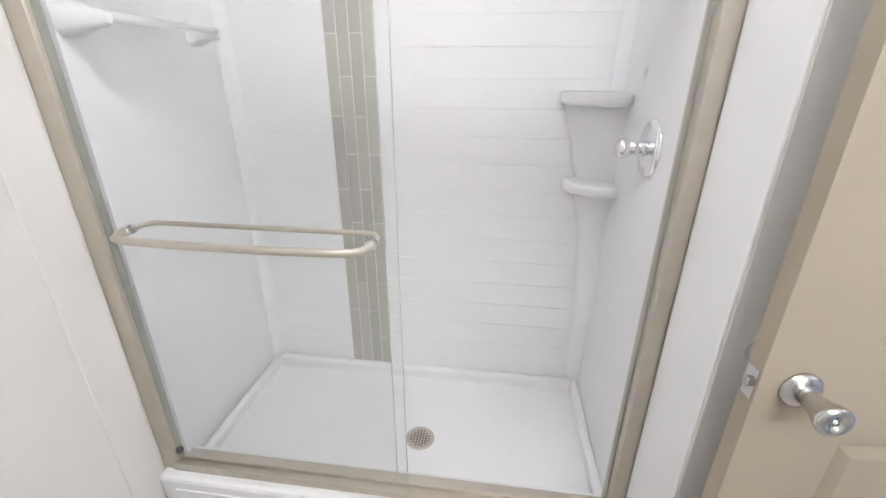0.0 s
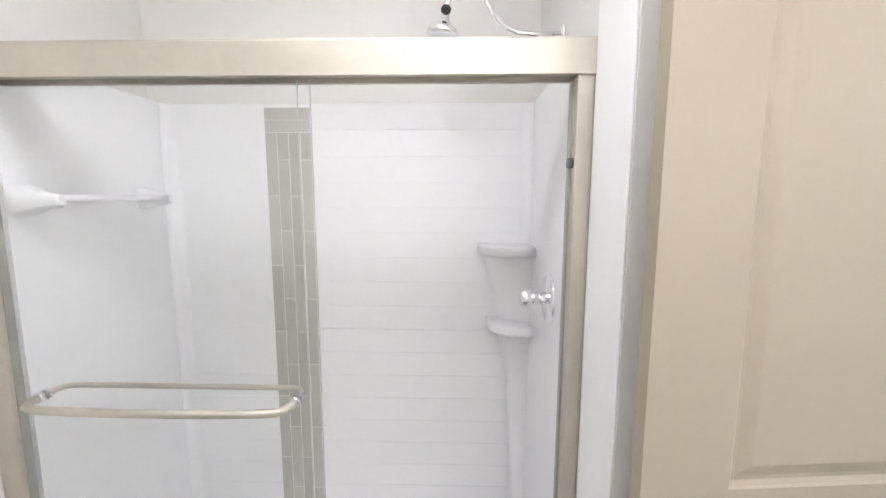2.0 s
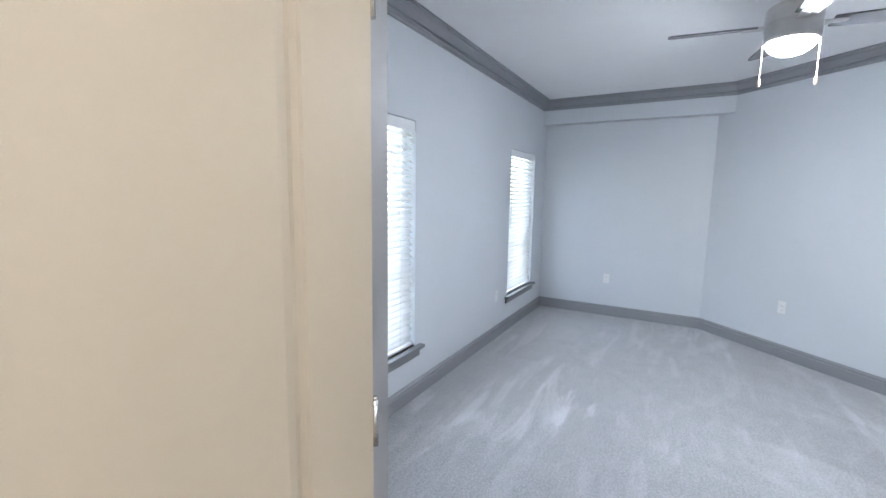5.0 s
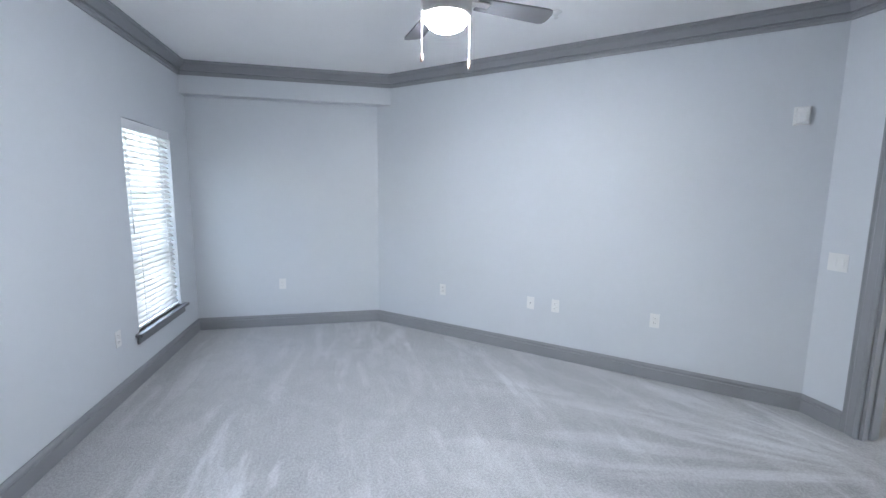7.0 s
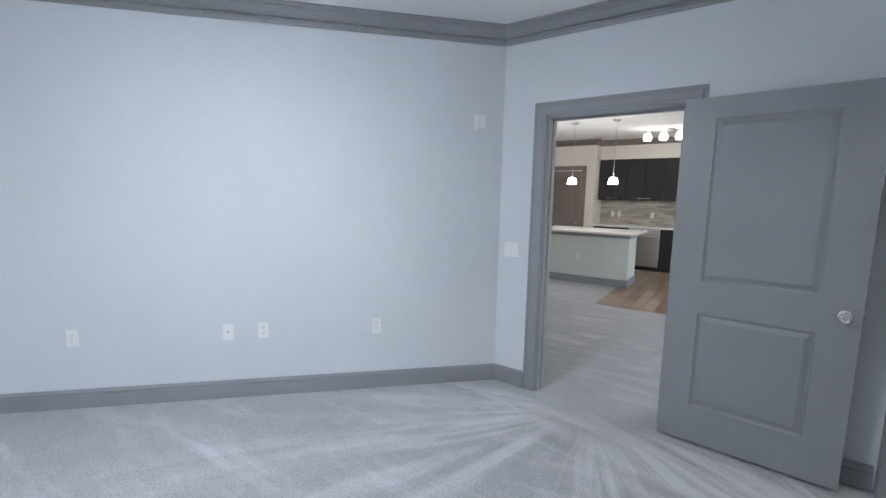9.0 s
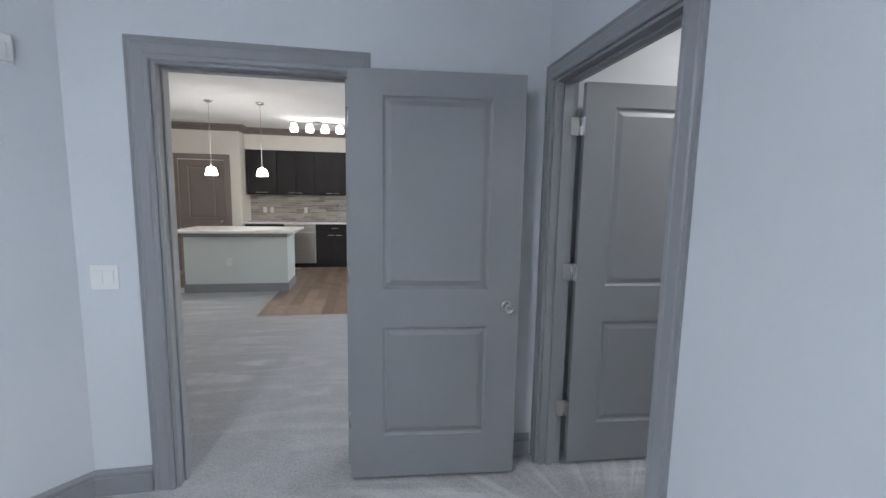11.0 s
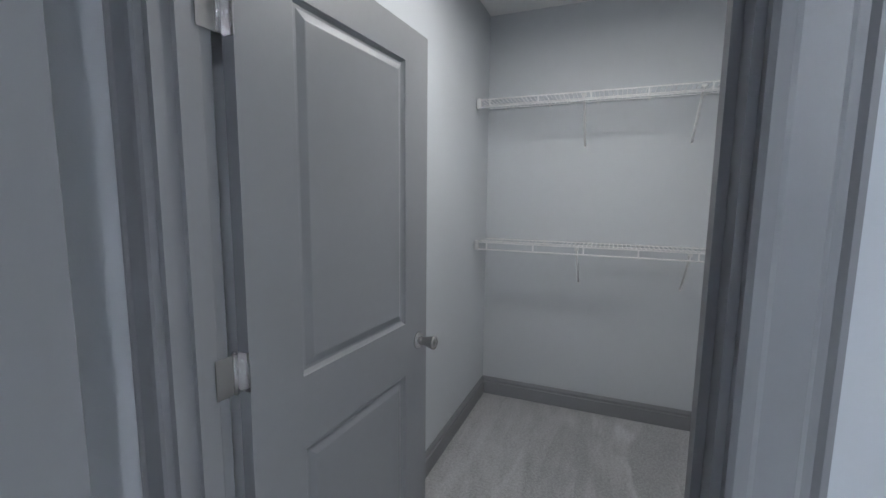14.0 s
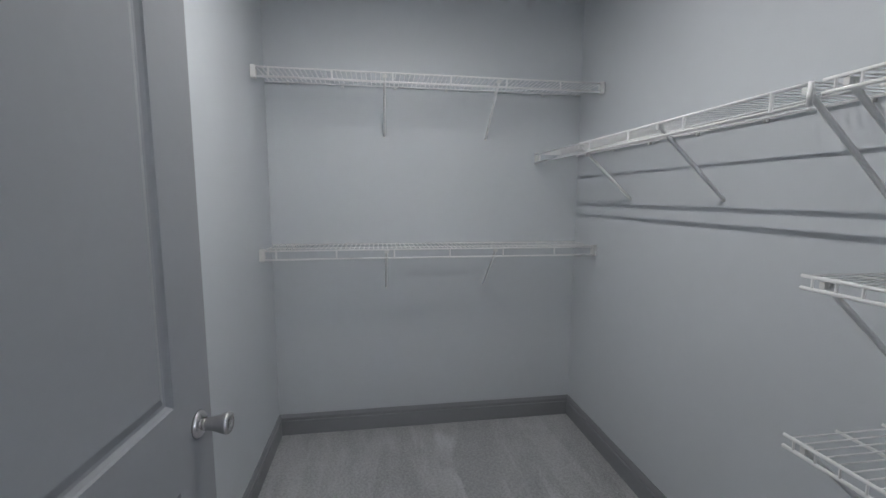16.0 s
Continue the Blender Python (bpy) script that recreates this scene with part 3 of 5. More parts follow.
def make_door(name, w, m, material, label, pin_y=0.0, jamb_leaf=False):
    d = new(name, mesh_of(name, door_mesh(w), material))
    d.matrix_world = m
    tagged(d, label, "door", kind="structure")
    kx = w - 0.066
    knob_parts(d, kx, 0.905, -0.035, -1)
    knob_parts(d, kx, 0.905, 0.0, 1)
    put_box("latch_plate", (w - 0.0005, w + 0.0015, -0.030, -0.005, 0.876, 0.934), SATIN, d)
    put_box("latch_bolt", (w, w + 0.009, -0.024, -0.012, 0.897, 0.913), SATIN, d, bevel=0.002)
    for z in (0.26, 1.02, 1.77):
        bm = BM()
        px, py = (-0.0182, -0.0135) if jamb_leaf else (-0.006, pin_y)
        rod(bm, (px, py, z), (px, py, z + 0.09), 0.0065, 12)
        rod(bm, (px, py, z + 0.09), (px, py, z + 0.096), 0.0045, 10)
        hg = part("hinge", bm, SATIN, d, "satin nickel butt hinge")
        y0, y1 = (pin_y - 0.032, pin_y) if pin_y >= 0 else (pin_y, pin_y + 0.032)
        put_box("hinge_leaf", (-0.0015, 0.0005, y0, y1, z, z + 0.09), SATIN, hg)
        if jamb_leaf:
            put_box("hinge_leaf", (-0.065, -0.020, py - 0.0015, py + 0.0015, z, z + 0.09), SATIN, hg, bevel=0.001)
            put_box("hinge_leaf", (-0.0175, -0.001, py - 0.0015, py + 0.0015, z, z + 0.09), SATIN, hg)
        for k in range(3):
            bm = BM()
            rod(bm, (-0.0025, (y0 + y1) / 2 + 0.006 * (k - 1), z + 0.02 + 0.025 * k), (-0.001, (y0 + y1) / 2 + 0.006 * (k - 1), z + 0.02 + 0.025 * k), 0.0035, 8)
            part("screw", bm, CHROME, hg)
    return d


# Bedroom door, swung back against the south wall
make_door("door_1", 0.845, pose(1.012, 0.058, 0.02, 0, 0, 180 - math.degrees(math.atan2(0.075, 0.845))), DOOR, "dark grey two-panel bedroom door swung wide open")
# Closet door, opened into the closet
make_door("door_2", 0.827, pose(-0.152, 0.103, 0.02, 0, 0, 180 - math.degrees(math.atan2(0.052, 0.827))), DOOR, "dark grey two-panel closet door standing open", pin_y=-0.037, jamb_leaf=True)
# Bathroom door, opened into the bathroom
make_door("door_3", 0.77, pose(-0.173, 3.484, 0.02, 0, 0, 180 + math.degrees(math.atan2(0.065, 0.767))), CREAM, "cream two-panel bathroom door standing open beside the shower")

# ---- windows and blinds ----


def window(name, x0, x1):
    w = thing(name, pose((x0 + x1) / 2, 4.66, WZ0), "white vinyl window with muntins and a dark grey sill", "window", kind="structure")
    hw, hh = (x1 - x0) / 2, WZ1 - WZ0
    bm = BM()
    for d in ((-hw + 0.001, -hw + 0.045, 0.085, 0.15, 0.0, hh - 0.001), (hw - 0.045, hw - 0.001, 0.085, 0.15, 0.0, hh - 0.001), (-hw + 0.045, hw - 0.045, 0.085, 0.15, hh - 0.046, hh - 0.001), (-hw + 0.045, hw - 0.045, 0.085, 0.15, 0.001, 0.05)):
        box(bm, *d)
    part("window_frame", bm, VINYL, w)
    put_box("meeting_rail", (-hw + 0.045, hw - 0.045, 0.09, 0.14, 0.54, 0.585), VINYL, w)
    for dx in (-0.5, 0.5):
        put_box("muntin", (dx * hw * 0.62 - 0.011, dx * hw * 0.62 + 0.011, 0.108, 0.122, 0.585, hh - 0.046), VINYL, w)
    put_box("muntin", (-hw + 0.045, hw - 0.045, 0.106, 0.124, 1.24, 1.265), VINYL, w)
    for z0, z1 in ((0.05, 0.54), (0.585, hh - 0.046)):
        p = put_box("pane", (-hw + 0.045, hw - 0.045, 0.113, 0.117, z0, z1), PANE, w)
        p.visible_shadow = False
    bm = BM()
    box(bm, -hw - 0.07, hw + 0.07, -0.05, -0.001, -0.026, 0.0, 0.006)
    box(bm, -hw + 0.001, hw - 0.001, -0.001, 0.085, -0.024, 0.0)
    part("window_sill", bm, SILL, w, "dark grey painted sill")
    bm = BM()
    box(bm, -hw - 0.045, hw + 0.045, -0.018, -0.001, -0.085, -0.026, 0.004)
    part("apron", bm, SILL, w, "dark grey painted apron")
    b = thing("window_blind", pose((x0 + x1) / 2, 4.697, WZ0), "white faux-wood venetian blind with open slats", "blind", "window blinds")
    put_box("valance", (-hw + 0.004, hw - 0.004, -0.033, -0.022, hh - 0.075, hh - 0.004), VINYL, b, bevel=0.003)
    put_box("headrail", (-hw + 0.006, hw - 0.006, -0.022, 0.03, hh - 0.05, hh - 0.004), VINYL, b)
    sm = BM()
    n = 6
    pts = [(-0.025 + 0.05 * i / n, 0.0022 * math.cos(math.pi * (i / n - 0.5))) for i in range(n + 1)]
    top = [[sm.verts.new((x, y, z + 0.0012)) for y, z in pts] for x in (-hw + 0.008, hw - 0.008)]
    bot = [[sm.verts.new((x, y, z - 0.0012)) for y, z in pts] for x in (-hw + 0.008, hw - 0.008)]
    for i in range(n):
        sm.faces.new((top[0][i], top[1][i], top[1][i + 1], top[0][i + 1])).smooth = True
        sm.faces.new((bot[0][i], bot[0][i + 1], bot[1][i + 1], bot[1][i])).smooth = True
    for i in (0, n):
        sm.faces.new((top[0][i], bot[0][i], bot[1][i], top[1][i]))
    for k in (0, 1):
        sm.faces.new(top[k] + list(reversed(bot[k])))
    bmesh.ops.recalc_face_normals(sm, faces=sm.faces)
    me = mesh_of("slat", sm, BLIND)
    count = 34
    for i in range(count):
        s = new("slat", me)
        s.parent = b
        z = 0.055 + (hh - 0.15) * i / (count - 1)
        s.matrix_local = pose(0, 0, z, 42 + random.uniform(-2, 2), 0, random.uniform(-0.15, 0.15))
    put_box("bottom_rail", (-hw + 0.008, hw - 0.008, -0.025, 0.025, 0.006, 0.024), VINYL, b, bevel=0.004)
    for dx in (-0.6, 0.6):
        for dy in (-0.027, 0.027):
            bm = BM()
            rod(bm, (dx * hw, dy, 0.02), (dx * hw, dy, hh - 0.05), 0.001, 5)
            part("ladder_cord", bm, BLIND, b)
    bm = BM()
    rod(bm, (-hw + 0.05, -0.04, 0.75), (-hw + 0.05, -0.036, hh - 0.08), 0.004, 8)
    part("tilt_wand", bm, VINYL, b)


window("window_1", *W1)
window("window_2", *W2)
# Window added for the fill lamp, beside the kitchen, out of the bedroom's sight
lw = thing("unseen_window", pose(-2.56, -3.0, 0.55), "white vinyl double window, unseen, added round the living room fill lamp", "window", kind="structure")
bm = BM()
for d in ((-0.03, 0.03, -1.149, -1.095, 0.001, 1.599), (-0.03, 0.03, 1.095, 1.149, 0.001, 1.599), (-0.03, 0.03, -1.095, 1.095, 0.001, 0.055), (-0.03, 0.03, -1.095, 1.095, 1.545, 1.599), (-0.025, 0.025, -0.03, 0.03, 0.055, 1.545)):
    box(bm, *d)
part("window_frame", bm, VINYL, lw)
for y0, y1 in ((-1.095, -0.03), (0.03, 1.095)):
    pn = put_box("pane", (-0.003, 0.003, y0, y1, 0.055, 1.545), PANE, lw)
    pn.visible_shadow = False

# ---- ceiling fan ----


def ceiling_fan(x, y):
    f = thing("ceiling_fan", pose(x, y, H), "brushed nickel ceiling fan with grey blades and a lit glass bowl", "ceiling fan")
    bm = BM()
    lathe(bm, [(0, 0), (0.08, 0), (0.08, -0.02), (0.065, -0.05), (0.045, -0.07), (0.045, -0.19), (0.0, -0.19)])
    part("canopy", bm, STEEL, f)
    bm = BM()
    lathe(bm, [(0, -0.185), (0.06, -0.188), (0.10, -0.20), (0.118, -0.215), (0.122, -0.23), (0.122, -0.283), (0.1195, -0.287), (0.1195, -0.291), (0.122, -0.295), (0.122, -0.368), (0.116, -0.384), (0, -0.384)])
    part("motor_housing", bm, STEEL, f, "brushed nickel motor housing")
    bm = BM()
    lathe(bm, [(0, -0.450), (0.03, -0.447), (0.062, -0.438), (0.088, -0.420), (0.104, -0.401), (0.110, -0.385), (0, -0.385)])
    part("light_bowl", bm, FAN_LIGHT, f, "glowing opal glass bowl")
    for a in (98, 278, 8, 188):
        m = pose(0, 0, -0.303, 0, 0, a)
        bm = BM()
        box(bm, 0.11, 0.22, -0.03, 0.03, -0.004, 0.004, 0.002)
        bmesh.ops.transform(bm, matrix=m, verts=bm.verts)
        arm = part("blade_iron", bm, STEEL, f)
        bm = BM()
        outline = [(0.16, -0.045), (0.53, -0.06), (0.56, -0.053), (0.572, -0.027), (0.572, 0.027), (0.56, 0.053), (0.53, 0.06), (0.16, 0.045)]
        lo = [bm.verts.new((px, py, -0.004)) for px, py in outline]
        hi = [bm.verts.new((px, py, 0.004)) for px, py in outline]
        bm.faces.new(hi)
        bm.faces.new(list(reversed(lo)))
        for i in range(len(outline)):
            bm.faces.new((lo[i], lo[(i + 1) % len(lo)], hi[(i + 1) % len(lo)], hi[i]))
        bmesh.ops.transform(bm, matrix=m @ pose(0, 0, 0.003, -12), verts=bm.verts)
        part("blade", bm, FAN_BLADE, f)
    for px, py in ((-0.03, 0.122), (0.02, -0.122)):
        bm = BM()
        rod(bm, (px, py, -0.34), (px, py, -0.56), 0.0022, 6)
        for k in range(24):
            lathe(bm, [(0, -0.003), (0.0034, 0), (0, 0.003)], pose(px, py, -0.345 - 0.009 * k), 6)
        ch = part("pull_chain", bm, WHITE_PLASTIC, f, "white beaded pull chain")
        bm = BM()
        lathe(bm, [(0, -0.605), (0.007, -0.602), (0.0085, -0.585), (0.005, -0.565), (0, -0.56)], pose(px, py, 0), 12)
        part("pull_knob", bm, mat("pull_wood", (0.55, 0.42, 0.32), 0.5), ch)


ceiling_fan(2.14, 2.60)
bm = BM()
lathe(bm, [(0, 0), (0.04, 0), (0.038, -0.006), (0.018, -0.012), (0.012, -0.03), (0.02, -0.034), (0.02, -0.037), (0, -0.037)], pose(2.84, 1.69, H), 20)
tagged(new("sprinkler_head", mesh_of("sprinkler_head", bm, WHITE_PLASTIC)), "small white ceiling sprinkler head", "sprinkler")

# ---- outlets, switch, thermostat ----


def wall_plate(name, m, label, kind_of):
    """A plate in the xz plane of m whose front looks along -y."""
    o = thing(name, m, label, "switch" if kind_of == "switch" else "outlet", "wall plates")
    w = 0.115 if kind_of == "switch" else 0.07
    bm = BM()
    box(bm, -w / 2, w / 2, -0.0055, -0.0005, -0.0575, 0.0575, 0.002)
    part("cover_plate", bm, WHITE_PLASTIC, o)
    if kind_of == "outlet":
        for dz in (-0.02, 0.02):
            bm = BM()
            lathe(bm, [(0, 0), (0.0165, 0), (0.016, 0.002), (0, 0.002)], pose(0, -0.0055, dz, 90), 20)
            so = part("socket", bm, WHITE_PLASTIC, o)
            for dx in (-0.006, 0.006):
                put_box("slot", (dx - 0.001, dx + 0.001, -0.0079, -0.0074, dz - 0.002, dz + 0.006), DARK, so)
    elif kind_of == "switch":
        for dx in (-0.023, 0.023):
            put_box("rocker", (dx - 0.0165, dx + 0.0165, -0.009, -0.005, -0.033, 0.033), WHITE_PLASTIC, o, bevel=0.0015)
    else:
        bm = BM()
        lathe(bm, [(0, 0), (0.006, 0), (0.005, 0.008), (0, 0.009)], pose(0, -0.0055, 0, 90), 14)
        part("coax_jack", bm, SATIN, o)
    return o


DYAW = math.degrees(math.atan2(dn.y, dn.x)) + 180


def on_diagonal(px, z):
    p = DA + dn * ((px - DA.x) / dn.x)
    return pose(p.x, p.y, z, 0, 0, DYAW)


wall_plate("wall_outlet", pose(4.86, 3.80, 0.475, 0, 0, -90), "white duplex outlet plate on grey wall", "outlet")
wall_plate("wall_outlet", on_diagonal(4.26, 0.485), "white duplex outlet plate on grey wall", "outlet")
wall_plate("cable_outlet", on_diagonal(3.60, 0.485), "white cable jack plate on grey wall", "coax")
wall_plate("wall_outlet", on_diagonal(3.44, 0.488), "white duplex outlet plate on grey wall", "outlet")
wall_plate("wall_outlet", on_diagonal(2.885, 0.49), "white duplex outlet plate on grey wall", "outlet")
wall_plate("light_switch", pose(2.118, 0, 1.075, 0, 0, 180), "white double rocker light switch beside the doorway", "switch")
wall_plate("wall_outlet", pose(3.30, 4.66, 0.45), "white duplex outlet plate on the window wall", "outlet")
al = thing("wall_alarm", on_diagonal(2.355, 2.02), "white fire alarm sounder high on the wall", "alarm")
put_box("backplate", (-0.045, 0.045, -0.008, -0.0005, -0.06, 0.06), WHITE_PLASTIC, al, bevel=0.003)
put_box("sounder", (-0.038, 0.038, -0.038, -0.008, -0.052, 0.052), WHITE_PLASTIC, al, bevel=0.006)
put_box("strobe_lens", (-0.018, 0.018, -0.047, -0.038, -0.045, 0.015), WHITE_PLASTIC, al, bevel=0.004)

# ---- shower ----
sh = thing("shower_surround", pose(0, 0, 0.012), "white acrylic shower surround with moulded courses and a tile strip", "shower")
SX0, SX1, SY, ST = -2.405, -0.968, 4.42, 1.865
bm = BM()
plan = ((-2.478, 3.80), (-2.426, 3.80), (SX0, SY), (-2.478, SY))
lo, hi = ([bm.verts.new((px, py, pz)) for px, py in plan] for pz in (0.05, ST))
for i in range(4):
    bm.faces.new((lo[i], lo[(i + 1) % 4], hi[(i + 1) % 4], hi[i]))
bm.faces.new(hi)
bm.faces.new(list(reversed(lo)))
bmesh.ops.recalc_face_normals(bm, faces=bm.faces)
part("side_panel", bm, SURROUND, sh)
bm = BM()
box(bm, SX1, SX1 + 0.02, 3.832, SY, 0.05, ST, 0.004)
part("side_panel", bm, SURROUND, sh)
put_box("back_panel", (SX0 - 0.02, SX1 + 0.02, SY + 0.0012, SY + 0.009, 0.05, ST - 0.004), SURROUND, sh)
put_box("flange", (-2.482, -2.474, 3.613, 3.737, 0.0, ST), BATH_WALL, sh, bevel=0.0035)
put_box("jamb_panel", (SX1 + 0.0, -0.946, 3.828, 3.842, 0.06, ST), SURROUND, sh)
put_box("jamb_facing", (-0.9505, -0.9455, 3.527, 3.735, 0.0, 2.6), SURROUND, sh, bevel=0.002)
# Coved vertical corners
for cx, sg in ((SX0, 1), (SX1, -1)):
    bm = BM()
    prof = [(0.0, 0.045)] + [(0.045 - 0.045 * math.cos(a), 0.045 - 0.045 * math.sin(a)) for a in [math.pi / 2 * k / 6 for k in range(7)]] + [(0.045, 0.0)]
    lo = [bm.verts.new((cx + sg * px, SY - py, 0.1)) for px, py in prof]
    hi = [bm.verts.new((cx + sg * px, SY - py, ST - 0.002)) for px, py in prof]
    for i in range(len(prof) - 1):
        bm.faces.new((lo[i], lo[i + 1], hi[i + 1], hi[i])).smooth = True
    part("cove_corner", bm, SURROUND, sh)
# Moulded courses on the back wall, either side of the strip
COURSE = 0.1005
for xa, xb in ((SX0 + 0.03, -2.013), (-1.826, SX1 - 0.03)):
    bm = BM()
    box(bm, xa, xb, SY - 0.001, SY + 0.0012, 0, COURSE - 0.0011, 0.0009)
    me = mesh_of("course", bm, SURROUND)
    z = ST - COURSE
    while z > 0.1:
        c = new("course", me)
        c.parent = sh
        c.matrix_local = pose(random.uniform(-0.0006, 0.0006), random.uniform(-0.0005, 0.0005), z)
        z -= COURSE
# Strip of narrow glass tiles on a bed of white grout
put_box("grout_bed", (-2.013, -1.8265, SY - 0.003, SY + 0.001, 0.1, 1.85), GROUT, sh)
TW = 0.0465
bm = BM()
box(bm, 0, TW - 0.003, -0.0045, -0.0005, 0, 0.279, 0.001)
long_tile = mesh_of("tile", bm, STRIP_TILE)
bm = BM()
box(bm, 0, 0.183, -0.0045, -0.0005, 0, 0.0445, 0.001)
wide_tile = mesh_of("tile", bm, STRIP_TILE)
for z in (1.803, 1.7565):
    o = new("tile", wide_tile)
    o.parent = sh
    o.matrix_local = pose(-2.012, SY, z)
for col in range(4):
    joints = [1.506 if col % 2 == 0 else 1.647]
    while joints[-1] > 0.1:
        joints.append(joints[-1] - 0.282)
    for i, zj in enumerate([1.754] + joints):
        zb = ([1.754] + joints)[i + 1] if i + 1 < len(joints) + 1 else None
        if zb is None:
            break
        z0, z1 = max(zb, 0.10) + 0.003, zj
        if z1 - z0 < 0.02:
            continue
        if abs(z1 - z0 - 0.279) < 0.002:
            o = new("tile", long_tile)
            o.parent = sh
            o.matrix_local = pose(-2.012 + TW * col, SY, z0)
        else:
            put_box("tile", (-2.012 + TW * col, -2.012 + TW * (col + 1) - 0.003, SY - 0.0045, SY - 0.0005, z0, z1), STRIP_TILE, sh, bevel=0.001)
# Pan with raised rim and curb
bm = BM()
box(bm, SX0 - 0.01, SX1 + 0.01, 3.70, SY + 0.01, -0.011, 0.055)
box(bm, SX0 + 0.0, SX0 + 0.034, 3.78, SY, 0.04, 0.098, 0.012)
box(bm, SX1 - 0.034, SX1 - 0.0, 3.78, SY, 0.04, 0.098, 0.012)
box(bm, SX0 + 0.03, SX1 - 0.03, SY - 0.036, SY - 0.001, 0.04, 0.105, 0.012)
box(bm, -2.477, -0.947, 3.705, 3.85, -0.011, 0.10, 0.015)
part("shower_pan", bm, PAN, sh, "white textured shower pan")
bm = BM()
lathe(bm, [(0, 0.0), (0.056, 0), (0.056, 0.003), (0.05, 0.005), (0.046, 0.003), (0, 0.003)], pose(-1.62, 4.03, 0.0555), 32)
dr = part("drain", bm, NICKEL, sh, "round nickel drain grate")
for i in range(-3, 4):
    for j in range(-3, 4):
        if i * i + j * j <= 10:
            bm = BM()
            rod(bm, (-1.62 + 0.0115 * i, 4.03 + 0.0115 * j, 0.0584), (-1.62 + 0.0115 * i, 4.03 + 0.0115 * j, 0.0592), 0.0035, 8)
            part("drain_hole", bm, DARK, dr)


def corner_shelf(z, depth, name):
    """Rounded shelf in the back corner on the valve side."""
    bm = BM()
    pts = [(SX1 - 0.0, SY), (SX1 - depth, SY)] + [(SX1 - depth * math.cos(a) ** 0.7, SY - 0.16 * math.sin(a) ** 0.7) for a in [math.pi / 2 * k / 12 for k in range(1, 12)]] + [(SX1, SY - 0.16)]
    for zz, sc in ((z, 1.0),):
        lo = [bm.verts.new((p[0], p[1], z - 0.042)) for p in pts]
        hi = [bm.verts.new((p[0], p[1], z)) for p in pts]
    bm.faces.new(hi)
    bm.faces.new(list(reversed(lo)))
    for i in range(len(pts)):
        bm.faces.new((lo[i], lo[(i + 1) % len(pts)], hi[(i + 1) % len(pts)], hi[i])).smooth = True
    bmesh.ops.recalc_face_normals(bm, faces=bm.faces)
    es = [e for e in bm.edges if abs(e.verts[0].co.z - e.verts[1].co.z) < 1e-5]
    bmesh.ops.bevel(bm, geom=es, offset=0.011, segments=3, affect="EDGES", profile=0.5)
    return part(name, bm, SURROUND, sh)


corner_shelf(1.325, 0.205, "corner_shelf")
corner_shelf(1.024, 0.167, "corner_shelf")
# Tapered column of the shelf unit
bm = BM()
rows = [(1.285, 0.19, 0.12), (1.18, 0.155, 0.10), (1.02, 0.12, 0.085), (0.985, 0.125, 0.088), (0.8, 0.085, 0.06), (0.45, 0.06, 0.04), (0.11, 0.05, 0.03)]
rings = []
for z, w, d in rows:
    rings.append([bm.verts.new((SX1 - w * math.cos(a), SY - d * math.sin(a), z)) for a in [math.pi / 2 * k / 8 for k in range(9)]])
for a, b in zip(rings, rings[1:]):
    for k in range(8):
        bm.faces.new((a[k], a[k + 1], b[k + 1], b[k])).smooth = True
bmesh.ops.recalc_face_normals(bm, faces=bm.faces)
part("shelf_column", bm, SURROUND, sh)
# Towel bar moulded on the far side panel
for y in (3.835, 4.268):
    bm = BM()
    prof = [(-0.02, 0.036, 0.042), (0.012, 0.032, 0.037), (0.05, 0.019, 0.022), (0.088, 0.015, 0.017), (0.098, 0.010, 0.011)]
    rings = [[bm.verts.new((SX0 + dx, y + hy * cx, 1.497 + hz * cz)) for cx, cz in ((1, 0.6), (0.6, 1), (-0.6, 1), (-1, 0.6), (-1, -0.6), (-0.6, -1), (0.6, -1), (1, -0.6))] for dx, hy, hz in prof]
    for a, b in zip(rings, rings[1:]):
        for k in range(8):
            bm.faces.new((a[k], a[(k + 1) % 8], b[(k + 1) % 8], b[k])).smooth = True
    bm.faces.new(rings[-1])
    bmesh.ops.recalc_face_normals(bm, faces=bm.faces)
    part("bar_bracket", bm, SURROUND, sh)
bm = BM()
rod(bm, (SX0 + 0.085, 3.835, 1.503), (SX0 + 0.085, 4.268, 1.503), 0.0105, 14)
part("towel_bar", bm, SURROUND, sh, "white shower towel bar")

# Valve and shower head
va = thing("shower_valve", pose(SX1, 4.03, 1.205), "chrome round shower valve with a lever knob", "faucet")
bm = BM()
lathe(bm, [(0, 0), (0.078, 0), (0.078, 0.004), (0.07, 0.012), (0.045, 0.016), (0.03, 0.018), (0, 0.018)], pose(0, 0, 0, 0, -90), 36)
part("escutcheon", bm, CHROME, va)
bm = BM()
lathe(bm, [(0, 0.016), (0.022, 0.016), (0.019, 0.04), (0.022, 0.055), (0.027, 0.062), (0.027, 0.082), (0.022, 0.09), (0, 0.092)], pose(0, 0, 0, 0, -90), 24)
part("handle", bm, CHROME, va)
hd = thing("shower_sprayer", pose(SX1, 4.07, 2.0), "chrome shower head on a curved arm", "shower head")
bm = BM()
lathe(bm, [(0, 0), (0.03, 0), (0.028, 0.006), (0.014, 0.01), (0, 0.01)], pose(0.022, 0, 0, 0, -90), 24)
part("flange", bm, CHROME, hd)
bm = BM()
